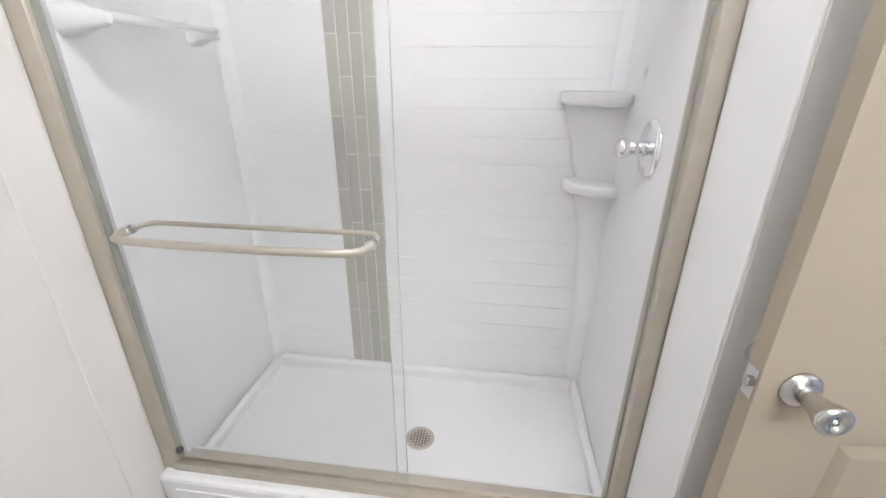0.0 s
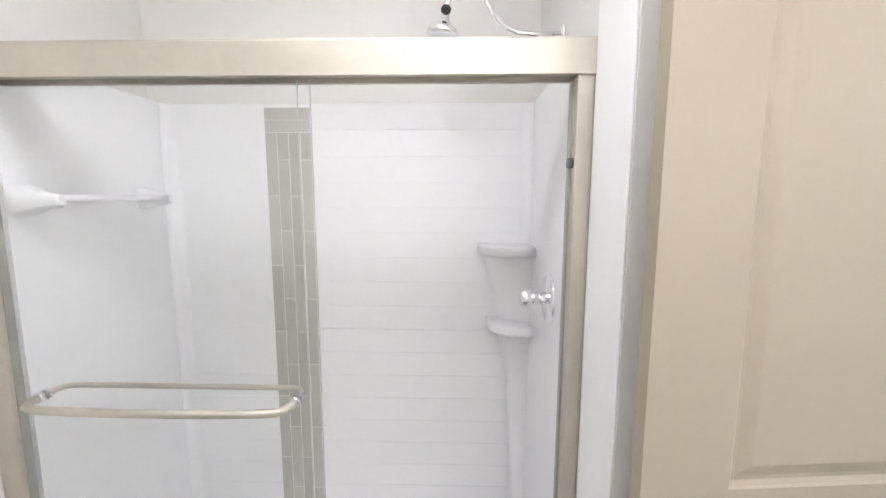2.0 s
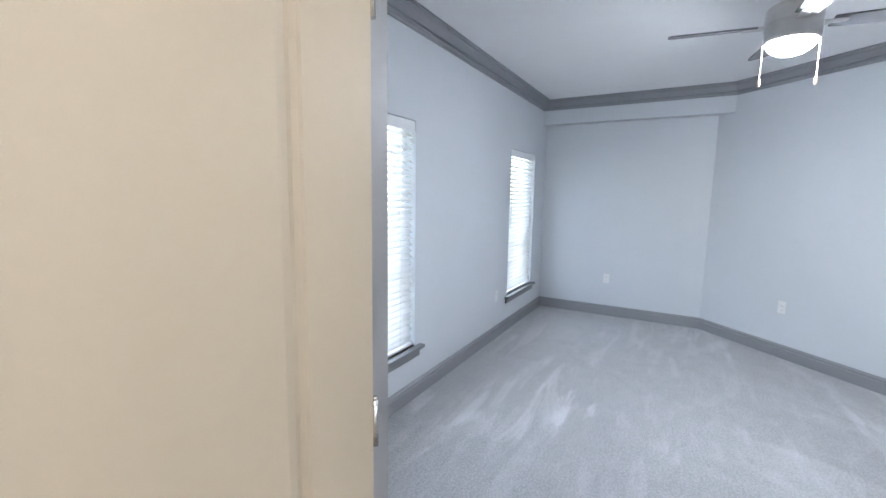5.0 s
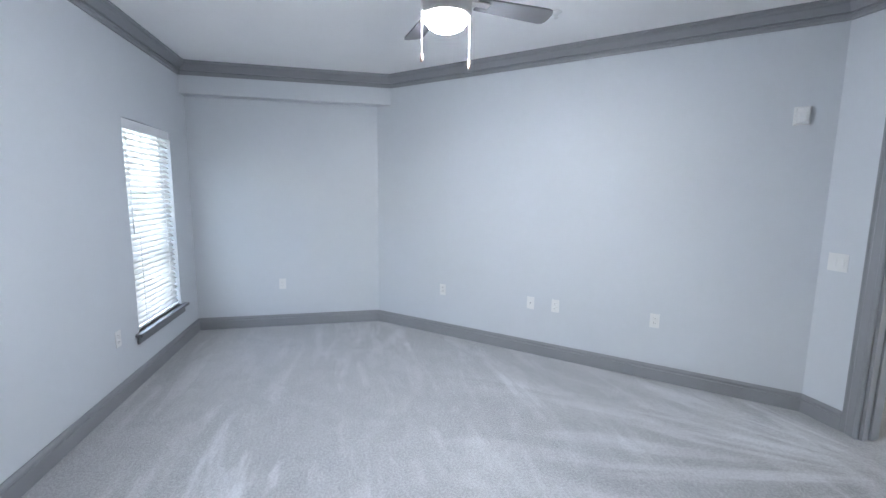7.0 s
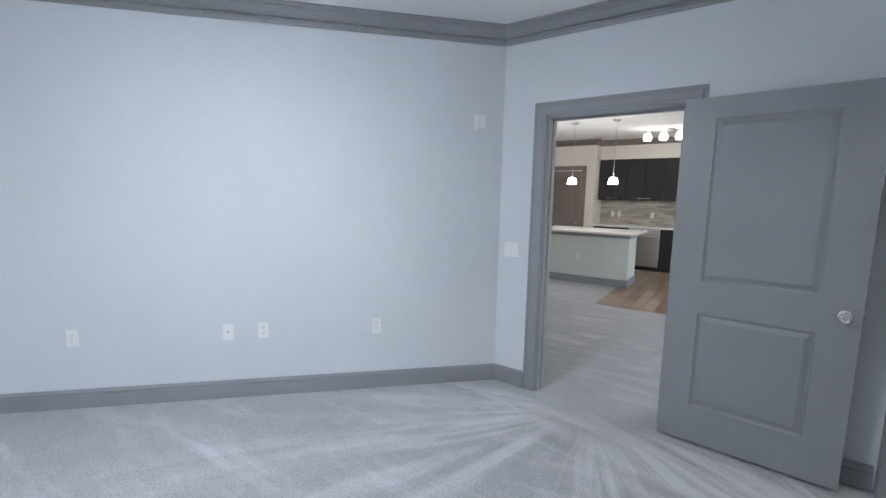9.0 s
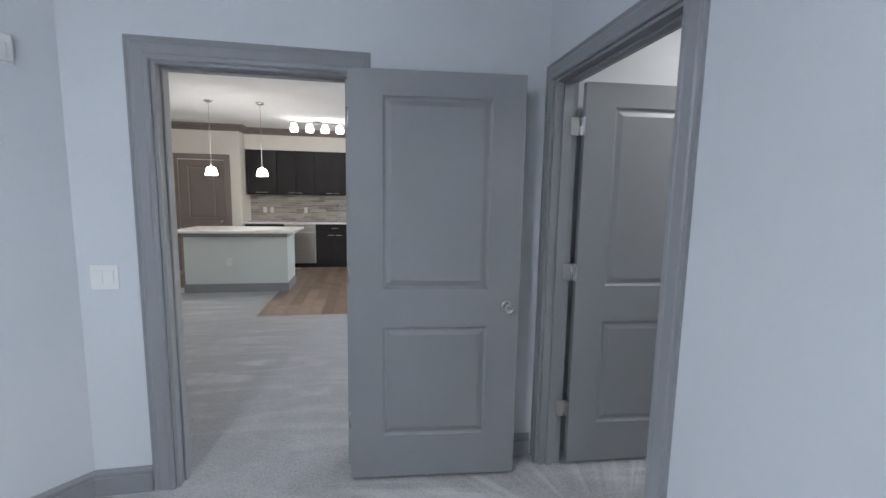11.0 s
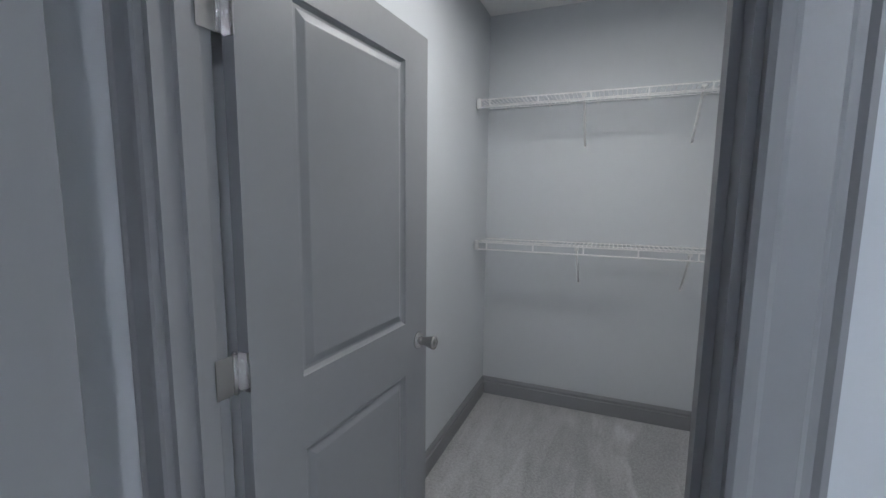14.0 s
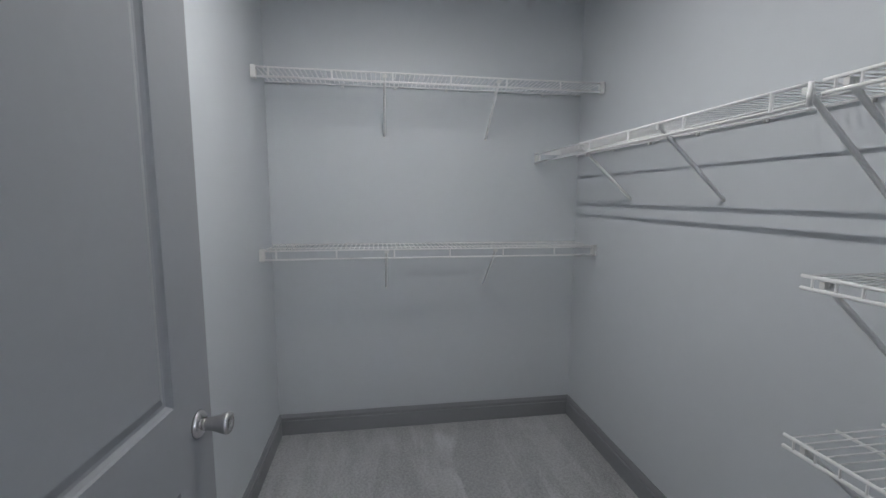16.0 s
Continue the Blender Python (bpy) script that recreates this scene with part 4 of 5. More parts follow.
arm = [(0.022, 0, 0), (-0.06, 0, 0.0), (-0.11, 0, 0.004), (-0.15, 0, 0.02), (-0.185, 0, 0.055), (-0.21, 0, 0.10), (-0.24, 0, 0.135), (-0.275, 0, 0.145), (-0.305, 0, 0.13), (-0.32, 0, 0.10), (-0.326, 0, 0.07)]
pipe(bm, arm, 0.0085, 12)
part("arm", bm, CHROME, hd)
bm = BM()
lathe(bm, [(0, 0.022), (0.012, 0.022), (0.016, 0.012), (0.012, 0.0), (0, 0.0)], pose(-0.328, 0, 0.06, 0, 8), 18)
part("swivel_nut", bm, DARK, hd, "dark swivel joint")
bm = BM()
lathe(bm, [(0, 0.0), (0.013, -0.001), (0.016, -0.018), (0.021, -0.03), (0.042, -0.042), (0.047, -0.048), (0.047, -0.06), (0.042, -0.064), (0, -0.064)], pose(-0.328, 0, 0.06, 0, 8), 28)
part("spray_head", bm, CHROME, hd)

# Sliding enclosure
TRACK = mat("aluminium_channel", (0.42, 0.42, 0.38), 0.5, 0.6, var=0.08, scale=12)
en = thing("shower_enclosure", pose(0, 0.048, 0.012), "brushed nickel framed sliding glass shower enclosure", "shower door")
bm = BM()
prof = [(3.690, 1.787), (3.690, 1.862), (3.694, 1.868), (3.775, 1.868), (3.779, 1.862), (3.779, 1.787), (3.765, 1.787), (3.765, 1.80), (3.704, 1.80), (3.704, 1.787)]
ra = [bm.verts.new((-2.478, y, z)) for y, z in prof]
rb = [bm.verts.new((-0.947, y, z)) for y, z in prof]
for i in range(len(prof)):
    bm.faces.new((ra[i], rb[i], rb[(i + 1) % len(prof)], ra[(i + 1) % len(prof)]))
bm.faces.new(ra)
bm.faces.new(list(reversed(rb)))
bmesh.ops.recalc_face_normals(bm, faces=bm.faces)
part("header", bm, NICKEL, en, "champagne brushed nickel header rail")
for x0, x1 in ((-2.478, -2.424), (-0.987, -0.947)):
    bm = BM()
    box(bm, x0, x1, 3.696, 3.738 if x0 < -2 else 3.773, 0.10, 1.787, 0.003)
    sj = part("side_jamb", bm, NICKEL, en)
    xs = x1 if x0 < -2 else x0
    bx = xs + 0.003 if x0 < -2 else xs
    sg = 1 if x0 < -2 else -1
    for z in (0.17, 1.59):
        bm = BM()
        rod(bm, (bx - 0.001 * sg, 3.715, z), (bx + 0.012 * sg, 3.715, z), 0.012, 12)
        part("bumper", bm, mat("rubber_grey", (0.12, 0.12, 0.12), 0.7), sj)
    put_box("channel", (xs - 0.001, xs + 0.003, 3.712, 3.734, 0.115, 1.786) if sg > 0 else (xs - 0.006, xs + 0.001, 3.728, 3.745, 0.115, 1.78), TRACK, sj)
bm = BM()
box(bm, -2.436, -0.987, 3.69, 3.778, 0.10, 0.112, 0.003)
bt = part("bottom_track", bm, NICKEL, en)
put_box("guide_rib", (-2.424, -0.987, 3.728, 3.742, 0.112, 0.126), NICKEL, bt, bevel=0.002)
put_box("guide_lip", (-2.424, -1.62, 3.69, 3.696, 0.112, 0.130), NICKEL, bt, bevel=0.002)
for x0, x1, y, bar in ((-2.424, -1.61, 3.712, True), (-2.424, -1.655, 3.754, False)):
    gp = put_box("glass_panel", (x0, x1, y - 0.003, y + 0.003, 0.131, 1.80), GLASS, en, "clear sliding glass panel")
    gp.visible_shadow = False
    put_box("glass_edge", (x1 + 0.0005, x1 + 0.002, y - 0.003, y + 0.003, 0.131, 1.79), EDGE_GLASS, gp)
    if not bar:
        continue
    bm = BM()
    xa, xb, yo, z = -2.352, -1.675, 3.644, 0.985
    pts = [(xa, y - 0.003, z), (xa, y - 0.03, z), (xa + 0.012, yo + 0.012, z), (xa + 0.035, yo, z)] + [(xa + (xb - xa) * k / 8, yo - 0.012 * math.sin(math.pi * k / 8), z) for k in range(1, 8)] + [(xb - 0.035, yo, z), (xb - 0.012, yo + 0.012, z), (xb, y - 0.03, z), (xb, y - 0.003, z)]
    pipe(bm, pts, 0.0108, 12)
    part("towel_bar", bm, NICKEL, gp, "curved brushed nickel towel bar")
    bm = BM()
    yi = 3.775
    pts = [(xa, y + 0.003, z), (xa, yi - 0.02, z), (xa + 0.012, yi, z), (xa + 0.04, yi + 0.006, z), (xb - 0.04, yi + 0.006, z), (xb - 0.012, yi, z), (xb, yi - 0.02, z), (xb, y + 0.003, z)]
    pipe(bm, pts, 0.0075, 12)
    part("inner_bar", bm, NICKEL, gp)
    for x in (xa, xb):
        bm = BM()
        rod(bm, (x, y - 0.016, z), (x, y - 0.003, z), 0.014, 16)
        rod(bm, (x, y + 0.003, z), (x, y + 0.016, z), 0.014, 16)
        part("standoff", bm, CHROME, gp)

# Flush ceiling light of the bathroom
vl = thing("bath_ceiling_light", pose(-1.5, 3.12, 2.68), "round flush opal ceiling light in the bathroom", "ceiling light")
bm = BM()
lathe(bm, [(0, -0.0005), (0.275, -0.0005), (0.275, -0.018), (0.265, -0.022), (0, -0.022)])
part("base", bm, SATIN, vl)
bm = BM()
lathe(bm, [(0, -0.0225), (0.26, -0.0225), (0.24, -0.05), (0.18, -0.075), (0.09, -0.088), (0, -0.09)])
part("diffuser", bm, BATH_LIGHT, vl, "glowing opal glass diffuser")

# Vanity light on the wall opposite the shower
vl = thing("vanity_light", pose(-0.52, 2.012, 1.84), "three-globe bathroom vanity light", "wall lamp")
put_box("backplate", (-0.33, 0.33, 0.0005, 0.025, -0.05, 0.05), SATIN, vl, bevel=0.006)
for dx in (-0.22, 0, 0.22):
    bm = BM()
    lathe(bm, [(0, 0.075), (0.03, 0.07), (0.06, 0.045), (0.072, 0.005), (0.062, -0.035), (0.035, -0.062), (0, -0.07)], pose(dx, 0.11, 0), 20)
    part("globe", bm, VANITY_LIGHT, vl, "glowing opal glass globe")
    bm = BM()
    rod(bm, (dx, 0.02, 0), (dx, 0.06, 0), 0.02, 12)
    part("socket", bm, SATIN, vl)

# ---- closet ----


def wire_shelf(name, a, b, depth, into, z, feet, label, dense=False, drop=0.26, caps=()):
    """A ventilated wire shelf: a and b are the ends of the wall line, into points from the wall to the front lip."""
    a, b, n = Vector((*a, 0)), Vector((*b, 0)), Vector((*into, 0))
    L = (b - a).length
    d = (b - a).normalized()
    s = thing(name, Matrix.Translation((a.x, a.y, z)), label, "wire shelf", "closet wire shelves")
    up = Vector((0, 0, 1))
    lip = 0.028 if dense else 0.046

    def P(u, v, w):
        return d * u + n * v + up * w

    for nm, v, w, r in (("front_rail", depth, 0.0, 0.0045), ("lip_rail", depth, -lip, 0.0048), ("back_rail", 0.012, 0.0, 0.0042), ("middle_rail", depth * 0.5, -0.005, 0.0042)):
        bm = BM()
        rod(bm, P(0.004, v, w), P(L - 0.004, v, w), r, 8)
        part(nm, bm, WIRE, s)
    bm = BM()
    step = 0.0254
    k = 1
    while k * step < L - 0.005:
        rod(bm, P(k * step, 0.008, 0.003), P(k * step, depth, 0.003), 0.0021, 6)
        k += 1
    wires = part("wire_deck", bm, WIRE, s)
    tagged(wires, kind="stuff")
    gap = 0.0508 if dense else 0.305
    k = 0
    while 0.08 + k * gap < L - 0.03 or k == 0:
        u = (0.03 if dense else 0.085) + k * gap
        if u > L - 0.01:
            break
        bm = BM()
        rod(bm, P(u, depth + 0.001, 0), P(u, depth + 0.001, -lip), 0.003 if dense else 0.0050, 6)
        part("lip_strut", bm, WIRE, s)
        k += 1
    bm = BM()
    rod(bm, P(L - 0.006, depth + 0.001, 0.004), P(L - 0.006, depth + 0.001, -lip - 0.004), 0.006, 8)
    part("end_strut", bm, WIRE, s)
    for u in feet:
        bm = BM()
        pipe(bm, [P(u, depth - 0.012, -0.012), P(u, depth - 0.02, -0.022), P(u, 0.02, -drop + 0.012), P(u, 0.006, -drop)], 0.0072, 8)
        br = part("support_bracket", bm, WIRE, s)
        bm = BM()
        rod(bm, P(u, 0.0, -drop - 0.006), P(u, 0.008, -drop - 0.006), 0.006, 8)
        part("bracket_foot", bm, WHITE_PLASTIC, br)
        bm = BM()
        box(bm, -0.006, 0.006, -0.012, 0.012, -0.014, 0.002)
        bmesh.ops.transform(bm, matrix=Matrix.Translation(P(u, depth - 0.012, -0.008)), verts=bm.verts)
        part("bracket_clip", bm, WHITE_PLASTIC, br)
    if caps:
        for u in caps:
            bm = BM()
            c = P(u, depth - 0.008, -0.015)
            box(bm, c.x - 0.014, c.x + 0.014, c.y - 0.013, c.y + 0.013, -0.054, 0.010, 0.003)
            part("end_cap", bm, WHITE_PLASTIC, s)
    k = 0.12
    while k < L:
        bm = BM()
        c = P(k, 0.006, 0)
        box(bm, c.x - 0.007, c.x + 0.007, c.y - 0.007, c.y + 0.007, -0.014, 0.007, 0.002)
        part("wall_clip", bm, WHITE_PLASTIC, s)
        k += 0.3
    return s


wire_shelf("wire_shelf", (-2.45, 0.005), (-2.45, 1.875), 0.29, (1, 0), 2.095, (0.655, 1.265), "white wire closet shelf with end brackets, upper", drop=0.275, caps=(0.014, 1.856))
wire_shelf("wire_shelf", (-2.45, 0.005), (-2.45, 1.875), 0.29, (1, 0), 1.18, (0.655, 1.265), "white wire closet shelf with end brackets, lower", drop=0.262, caps=(0.014, 1.856))
wire_shelf("wire_shelf", (-2.447, 1.88), (-0.735, 1.88), 0.29, (0, -1), 1.725, (0.587, 1.172, 1.69), "long white wire hanging shelf on the side wall", caps=(0.012,))
wire_shelf("wire_shelf", (-0.71, 1.88), (-0.128, 1.88), 0.30, (0, -1), 1.722, (0.05, 0.53), "short white wire linen shelf, top", True)
wire_shelf("wire_shelf", (-0.71, 1.88), (-0.128, 1.88), 0.30, (0, -1), 1.29, (0.05, 0.53), "short white wire linen shelf, middle", True)
wire_shelf("wire_shelf", (-0.71, 1.88), (-0.128, 1.88), 0.30, (0, -1), 0.90, (0.05, 0.53), "short white wire linen shelf, bottom", True)
cl = thing("closet_light", pose(-1.15, 0.75, 2.715), "slim white strip light hung under the closet ceiling", "ceiling light")
bm = BM()
box(bm, -0.15, 0.15, -0.045, 0.045, -0.06, -0.0005, 0.006)
box(bm, -0.13, 0.13, -0.028, 0.028, -0.10, -0.058, 0.006)
for d in ((-0.13, 0.13, -0.022, -0.016), (-0.13, 0.13, 0.016, 0.022), (-0.13, -0.105, -0.016, 0.016), (0.105, 0.13, -0.016, 0.016)):
    box(bm, *d, -0.110, -0.098)
part("housing", bm, WHITE_PLASTIC, cl)
bm = BM()
box(bm, -0.10, 0.10, -0.008, 0.008, -0.108, -0.1005, 0.002)
part("lens", bm, CLOSET_LIGHT, cl, "glowing white tube")

# ---- kitchen beyond ----
isl = thing("kitchen_island", pose(0, 0, 0), "pale grey kitchen island with a white quartz top", "kitchen island")
put_box("body", (2.12, 3.56, -5.15, -4.5, 0.0, 0.885), ISLAND_WALL, isl)
put_box("plinth", (2.105, 3.575, -5.16, -4.485, 0.0, 0.13), TRIM, isl, "dark grey island baseboard")
put_box("apron", (2.112, 3.568, -5.155, -4.492, 0.83, 0.895), TRIM, isl)
put_box("countertop", (1.97, 3.62, -5.2, -4.24, 0.905, 0.945), QUARTZ, isl, "white quartz countertop", 0.008)
wall_plate("wall_outlet", pose(2.95, -4.5, 0.46, 0, 0, 180), "white outlet plate on the island", "outlet")


def cabinet(x0, x1, y0, y1, z0, z1, doors, label, handle_top, drawer=False):
    c = thing("kitchen_cabinet", pose((x0 + x1) / 2, y0, z0), label, "cabinet", "kitchen cabinets")
    hw, d, h = (x1 - x0) / 2, y1 - y0, z1 - z0
    put_box("body", (-hw + 0.001, hw - 0.001, 0.0, d - 0.02, 0, h), CABINET, c)
    w = 2 * hw / doors
    for k in range(doors):
        xa, xb = -hw + w * k + 0.003, -hw + w * (k + 1) - 0.003
        ztop = h - 0.17 if drawer else h - 0.003
        bm = BM()
        box(bm, xa, xb, d - 0.019, d, 0.003, ztop, 0.002)
        dr = part("cabinet_door", bm, CABINET, c)
        bm = BM()
        zc2 = ztop - 0.05 if handle_top else 0.045
        xc = (xa + xb) / 2 + (0.3 if k % 2 == 0 else -0.3) * w
        rod(bm, (xc - 0.06, d + 0.025, zc2), (xc + 0.06, d + 0.025, zc2), 0.006, 8)
        for s in (-0.045, 0.045):
            rod(bm, (xc + s, d - 0.001, zc2), (xc + s, d + 0.025, zc2), 0.004, 6)
        part("handle", bm, STEEL, dr, "stainless bar handle")
    if drawer:
        dw = put_box("drawer", (-hw + 0.003, hw - 0.003, d - 0.019, d, h - 0.165, h - 0.003), CABINET, c, bevel=0.002)
        bm = BM()
        rod(bm, (-0.07, d + 0.025, h - 0.08), (0.07, d + 0.025, h - 0.08), 0.006, 8)
        for s in (-0.05, 0.05):
            rod(bm, (s, d - 0.001, h - 0.08), (s, d + 0.025, h - 0.08), 0.004, 6)
        part("handle", bm, STEEL, dw, "stainless bar handle")


for x0, x1 in ((2.71, 3.28), (1.98, 2.705), (1.25, 1.975), (0.52, 1.245), (-0.3, 0.515)):
    cabinet(x0, x1, -7.198, -6.87, 1.465, 2.348, 2, "dark espresso wall cabinet with two doors", False)
for x0, x1, dr in ((2.55, 3.28, True), (1.2, 1.94, True), (0.5, 1.195, True), (-0.3, 0.495, True)):
    cabinet(x0, x1, -7.198, -6.62, 0.1, 0.89, 2, "dark espresso base cabinet with a drawer and two doors", True, dr)
put_box("toe_kick", (-0.3, 3.28, -7.19, -6.68, 0.0, 0.1), CABINET, None)
toe = bpy.data.objects["toe_kick"]
tagged(toe, "black toe kick under the base cabinets", "toe kick")
wt = put_box("worktop", (-0.3, 3.298, -7.198, -6.57, 0.892, 0.93), QUARTZ, None, bevel=0.004)
tagged(wt, "white quartz kitchen worktop", "worktop")
dwm = thing("dishwasher", pose(2.245, -7.19, 0.1), "stainless steel dishwasher between dark cabinets", "dishwasher")
put_box("body", (-0.298, 0.298, 0, 0.55, 0.0, 0.785), CABINET, dwm)
put_box("door", (-0.297, 0.297, 0.55, 0.59, 0.0, 0.69), STEEL, dwm, "brushed steel door", 0.006)
put_box("control_panel", (-0.297, 0.297, 0.55, 0.60, 0.695, 0.785), STEEL, dwm, bevel=0.006)
bm = BM()
pipe(bm, [(-0.24, 0.585, 0.63), (-0.24, 0.64, 0.63), (-0.15, 0.655, 0.63), (0.15, 0.655, 0.63), (0.24, 0.64, 0.63), (0.24, 0.585, 0.63)], 0.011, 10)
part("handle", bm, STEEL, dwm)
sp = thing("backsplash", pose(0, 0, 0), "long grey and beige glass backsplash tiles", "backsplash")
put_box("backing", (-0.3, 3.298, -7.199, -7.194, 0.931, 1.464), GROUT, sp)
tz = 0.0485
bm = BM()
box(bm, 0, 0.296, -7.195, -7.187, 0, tz - 0.003, 0.001)
me = mesh_of("tile", bm, SPLASH_A)
for r in range(11):
    x = -0.29 + (0.15 if r % 2 else 0)
    while x < 3.25:
        o = new("tile", me)
        o.parent = sp
        o.matrix_local = pose(x, 0, 0.932 + tz * r) @ Matrix.Diagonal((min(1.0, (3.296 - x) / 0.296), 1, 1, 1))
        x += 0.299
fa = thing("kitchen_faucet", pose(1.52, -7.0, 0.93), "chrome gooseneck kitchen faucet", "faucet")
bm = BM()
lathe(bm, [(0, 0), (0.028, 0), (0.026, 0.01), (0.02, 0.05), (0.014, 0.06), (0, 0.06)], Matrix.Identity(4), 16)
part("base", bm, CHROME, fa)
bm = BM()
pipe(bm, [(0, 0, 0.05), (0, 0, 0.25), (0, 0.02, 0.31), (0, 0.07, 0.345), (0, 0.13, 0.33), (0, 0.16, 0.28), (0, 0.165, 0.22)], 0.011, 10)
part("spout", bm, CHROME, fa)
for x in (3.02, 2.88, 2.2):
    wall_plate("wall_outlet", pose(x, -7.187, 1.15, 0, 0, 180), "white outlet plate on the backsplash", "outlet")

d4 = new("door_4", mesh_of("door_4", door_mesh(0.80, 2.08), TAUPE))
d4.matrix_world = pose(4.385, -6.575, 0.012, 0, 0, 180)
tagged(d4, "taupe two-panel door closed", "door", kind="structure")
knob_parts(d4, 0.735, 0.93, -0.035, -1)
casing(3.584, 4.386, 2.10, lambda s, d, z: (s, -6.55 + d, z), 1, TAUPE, label="taupe moulded door casing")
casing(-6.046, -5.054, 2.05, lambda s, d, z: (4.5 - d, s, z), 1, TAUPE, label="taupe moulded casing round the hall opening")


def pendant(x, y):
    p = thing("pendant_light", pose(x, y, LH), "small pendant light with a tapered white glass shade", "pendant light", "kitchen pendants")
    bm = BM()
    lathe(bm, [(0, 0), (0.06, 0), (0.058, -0.012), (0.03, -0.03), (0, -0.032)], Matrix.Identity(4), 20)
    part("canopy", bm, SATIN, p)
    bm = BM()
    rod(bm, (0, 0, -0.03), (0, 0, -0.89), 0.004, 6)
    lathe(bm, [(0, -0.88), (0.014, -0.882), (0.016, -0.925), (0, -0.927)], Matrix.Identity(4), 14)
    part("cord", bm, SATIN, p)
    bm = BM()
    lathe(bm, [(0, -0.925), (0.04, -0.927), (0.058, -0.934), (0.080, -1.03), (0.078, -1.031), (0.054, -0.94), (0, -0.936)], Matrix.Identity(4), 24)
    part("shade", bm, PENDANT_LIGHT, p, "glowing white glass shade")


pendant(3.10, -4.4)
pendant(2.42, -4.4)
tr = thing("track_light", pose(1.78, -5.65, LH), "nickel ceiling bar with four round glass lamps", "track light")
put_box("bar", (-0.45, 0.45, -0.02, 0.02, -0.06, -0.035), SATIN, tr, bevel=0.004)
put_box("canopy", (-0.07, 0.07, -0.05, 0.05, -0.035, -0.0005), SATIN, tr, bevel=0.006)
for dx in (-0.39, -0.14, 0.12, 0.38):
    bm = BM()
    lathe(bm, [(0, -0.065), (0.03, -0.07), (0.055, -0.10), (0.07, -0.16), (0.06, -0.205), (0, -0.215)], pose(dx, 0, 0), 20)
    part("lamp_glass", bm, TRACK_LIGHT, tr, "glowing round glass lamp")

# ---- outside ----
bm = BM()
quad(bm, ((-400, 4.83, -0.25), (400, 4.83, -0.25), (400, 800, -0.25), (-400, 800, -0.25)))
tagged(new("ground", mesh_of("ground", bm, GRASS)), "green lawn outside the windows", "ground", kind="structure")
# Pale walk added below the windows, bounces daylight up onto the blinds
bm = BM()
box(bm, -30, 40, 4.9, 6.1, -0.25, -0.20)
tagged(new("pavement", mesh_of("pavement", bm, CONCRETE)), "pale concrete walk along the house, added to bounce light", "pavement", kind="structure")


def tree(x, y, h, spread, leaves, seed, name="tree", label="leafy young tree on the lawn"):
    rnd = random.Random(seed)
    t = thing(name, pose(x, y, -0.25), label, name)
    bm = BM()
    tips = []
    if name == "tree":
        pts = [(0.1 * math.sin(k), 0.08 * math.cos(k * 1.3), h * 0.55 * k / 5) for k in range(6)]
        for i in range(5):
            rod(bm, pts[i], pts[i + 1], 0.11 * (1 - 0.12 * i), 9, 0.11 * (1 - 0.12 * (i + 1)))
        base = Vector(pts[-1])
    else:
        base = Vector((0, 0, 0.1))
    for k in range(9):
        a = 2 * math.pi * k / 9 + rnd.uniform(-0.3, 0.3)
        e = base + Vector((math.cos(a) * spread * rnd.uniform(0.4, 0.8), math.sin(a) * spread * rnd.uniform(0.4, 0.8), h * rnd.uniform(0.15, 0.45)))
        rod(bm, base * rnd.uniform(0.7, 1.0), e, 0.035, 6, 0.008)
        tips.append(e)
    part("trunk", bm, BARK, t)
    bm = BM()
    for _ in range(leaves):
        c = rnd.choice(tips) + Vector((rnd.gauss(0, spread * 0.27), rnd.gauss(0, spread * 0.27), rnd.gauss(0, h * 0.11)))
        if c.z < 0.05:
            continue
        u = Vector((rnd.uniform(-1, 1), rnd.uniform(-1, 1), rnd.uniform(-0.6, 0.6))).normalized() * rnd.uniform(0.04, 0.085)
        v = u.orthogonal().normalized() * u.length * 0.5
        v.rotate(Euler((rnd.uniform(0, 3), rnd.uniform(0, 3), 0)))
        quad(bm, (c - u, c + v, c + u, c - v))
    tagged(part("crown", bm, LEAF, t), kind="stuff")


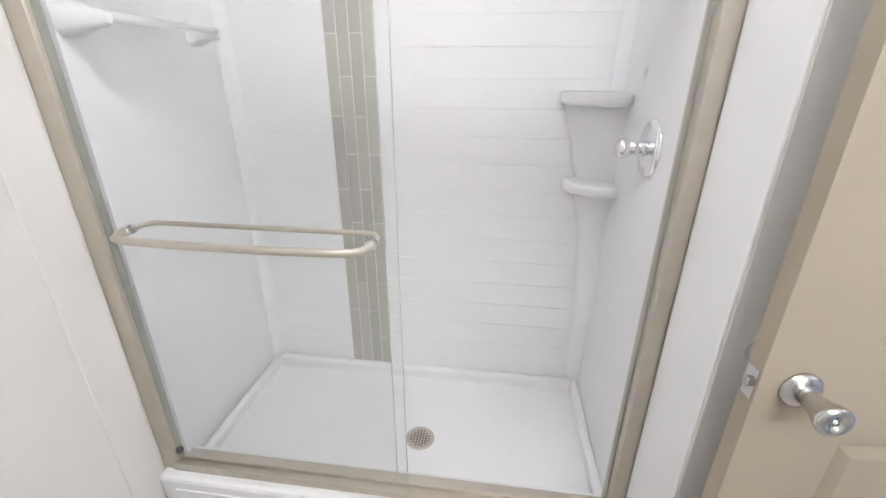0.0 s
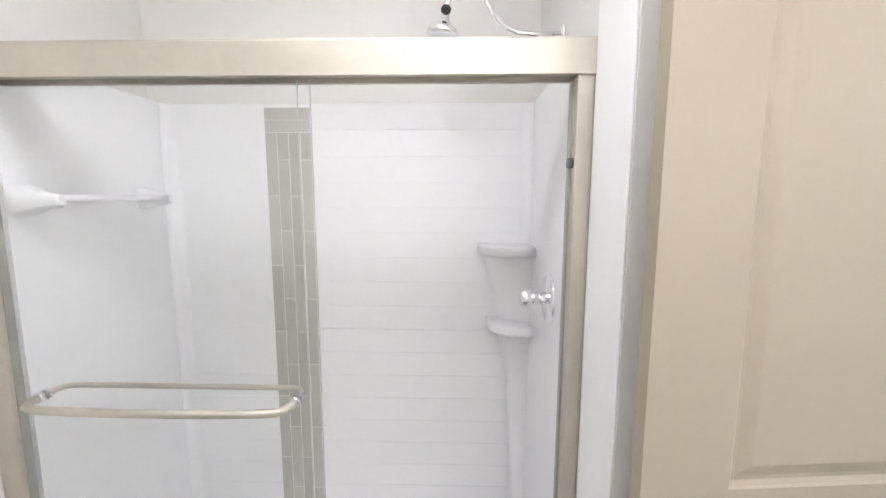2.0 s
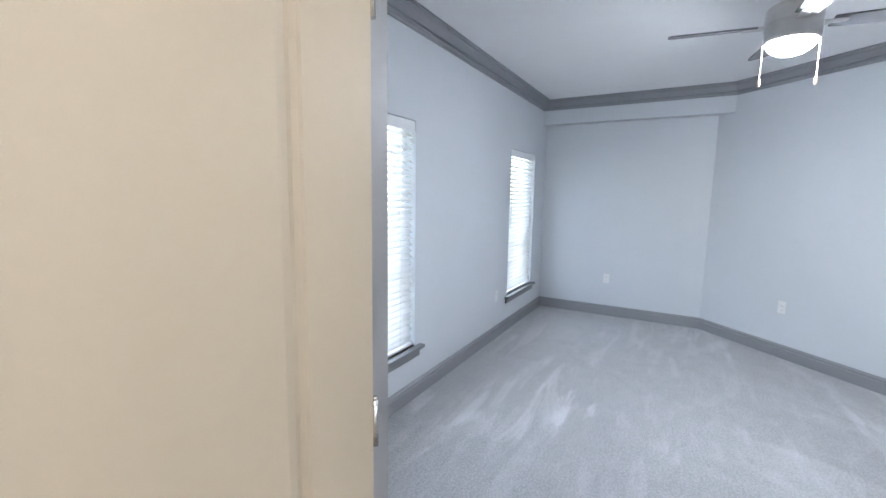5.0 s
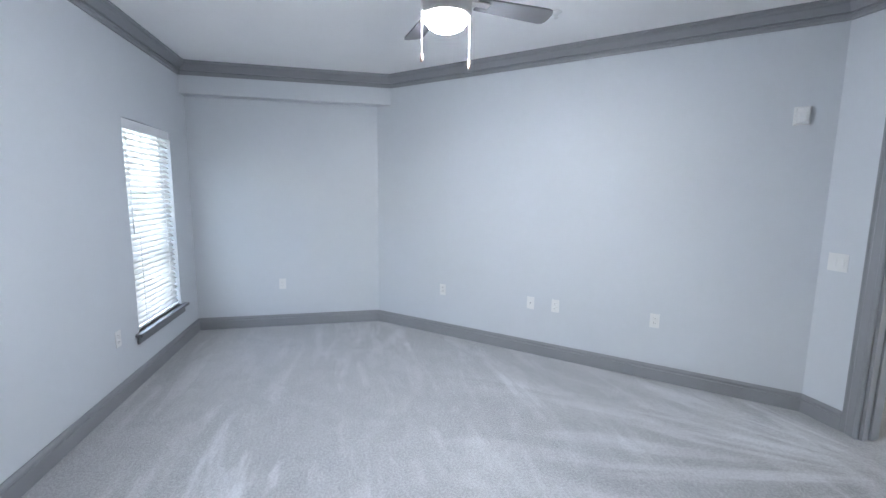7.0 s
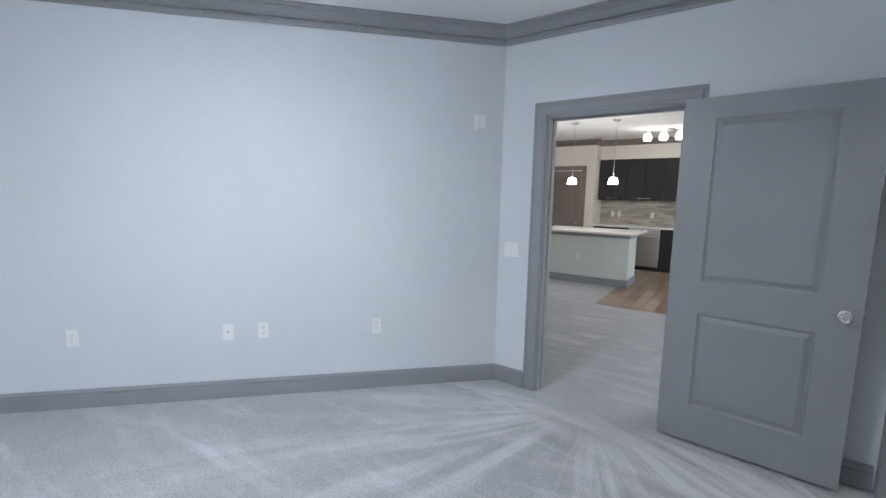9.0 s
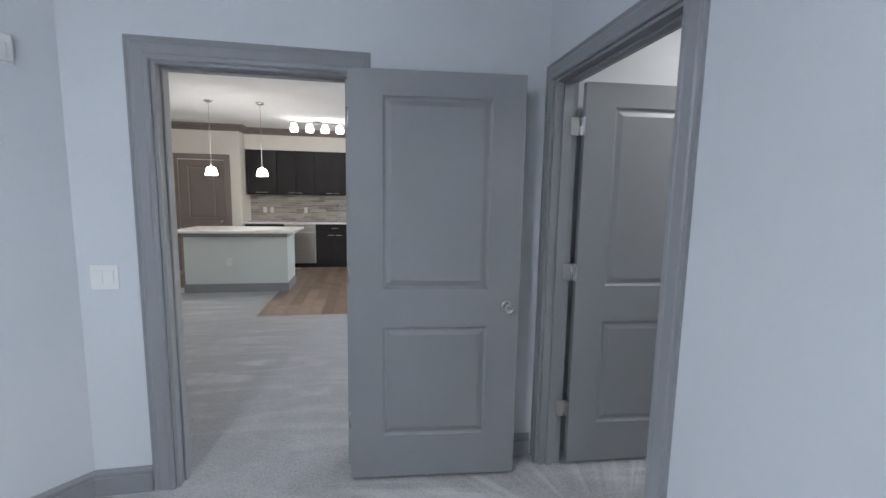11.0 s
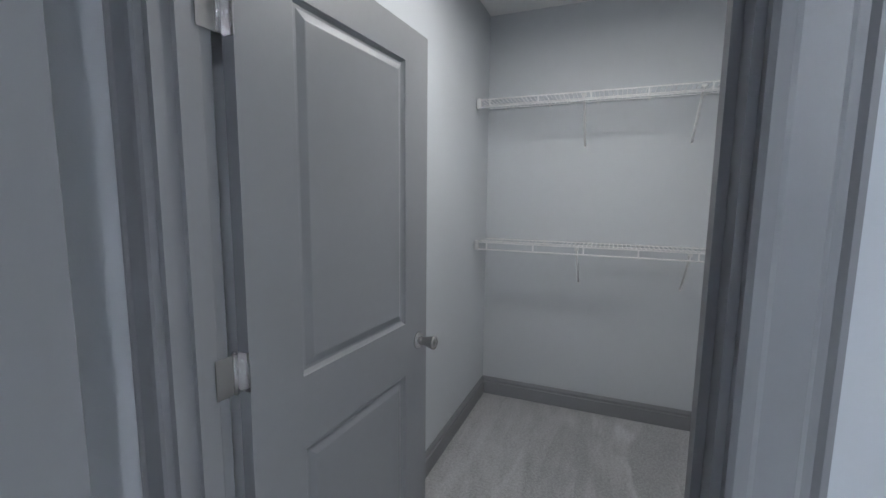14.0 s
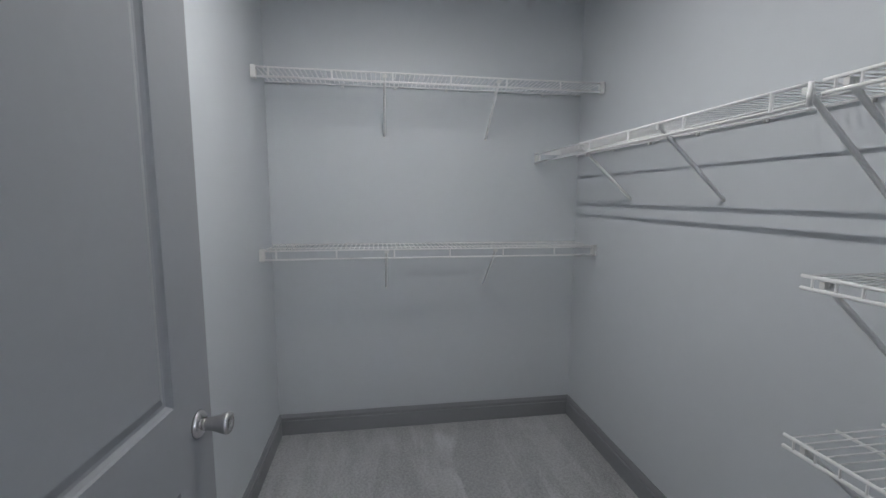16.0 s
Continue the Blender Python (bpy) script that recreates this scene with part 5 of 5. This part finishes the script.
tree(5.6, 12.5, 4.6, 1.5, 2600, 3)
tree(7.5, 11.5, 5.2, 1.8, 2600, 5)
tree(-4.0, 15.0, 5.5, 1.9, 2200, 7)
for i, x in enumerate((1.0, 2.1, 3.3, 4.6, 5.8, 7.1)):
    tree(x, 6.6 + 0.15 * (i % 2), 0.95, 0.55, 900, 20 + i, "shrub", "rounded green shrub under the windows")
bl = thing("neighbour_building", pose(0, 26, -0.25), "beige stucco apartment building across the lawn", "building")
bm = BM()
box(bm, -22, 30, 0, 8, 0, 8.4)
part("facade", bm, STUCCO, bl)
bm = BM()
box(bm, -22.6, 30.6, -0.6, 8.6, 8.4, 8.8)
part("roof", bm, TAUPE, bl)
PANE_DARK = mat("far_window_glass", (0.05, 0.06, 0.07), 0.1, var=0.2)
for fl in range(3):
    for k in range(16):
        x = -20 + 3.1 * k
        wi = put_box("window", (x, x + 1.4, -0.06, 0.02, 0.9 + 2.75 * fl, 2.5 + 2.75 * fl), VINYL, bl)
        put_box("pane", (x + 0.08, x + 1.32, -0.075, -0.055, 0.98 + 2.75 * fl, 2.42 + 2.75 * fl), PANE_DARK, wi)

# ---- wood-look planks in the kitchen ----
planks = thing("plank_floor", pose(0, 0, 0), "brown wood-look plank kitchen floor", "floor", kind="structure")
PW, PL = 0.15, 1.2
bm = BM()
box(bm, 0, PW - 0.002, 0, PL - 0.002, -0.003, 0.004, 0.001)
me = mesh_of("plank", bm, WOOD)
rnd = random.Random(11)
x = -0.6
while x < 2.1:
    y = -7.2 + rnd.uniform(-1.0, 0)
    while y < -3.1:
        ya, yb = max(y, -7.18), min(y + PL, -3.10)
        if yb - ya > 0.05:
            o = new("plank", me)
            o.parent = planks
            o.matrix_local = Matrix.Translation((x, ya, 0)) @ Matrix.Diagonal((1, (yb - ya) / PL, 1, 1))
        y += PL
    x += PW
while x < 5.6:
    y = -7.2 + rnd.uniform(-1.0, 0)
    while y < -4.9:
        ya, yb = max(y, -6.54), min(y + PL, -4.9)
        if yb - ya > 0.05:
            o = new("plank", me)
            o.parent = planks
            o.matrix_local = Matrix.Translation((x, ya, 0)) @ Matrix.Diagonal((1, (yb - ya) / PL, 1, 1))
        y += PL
    x += PW
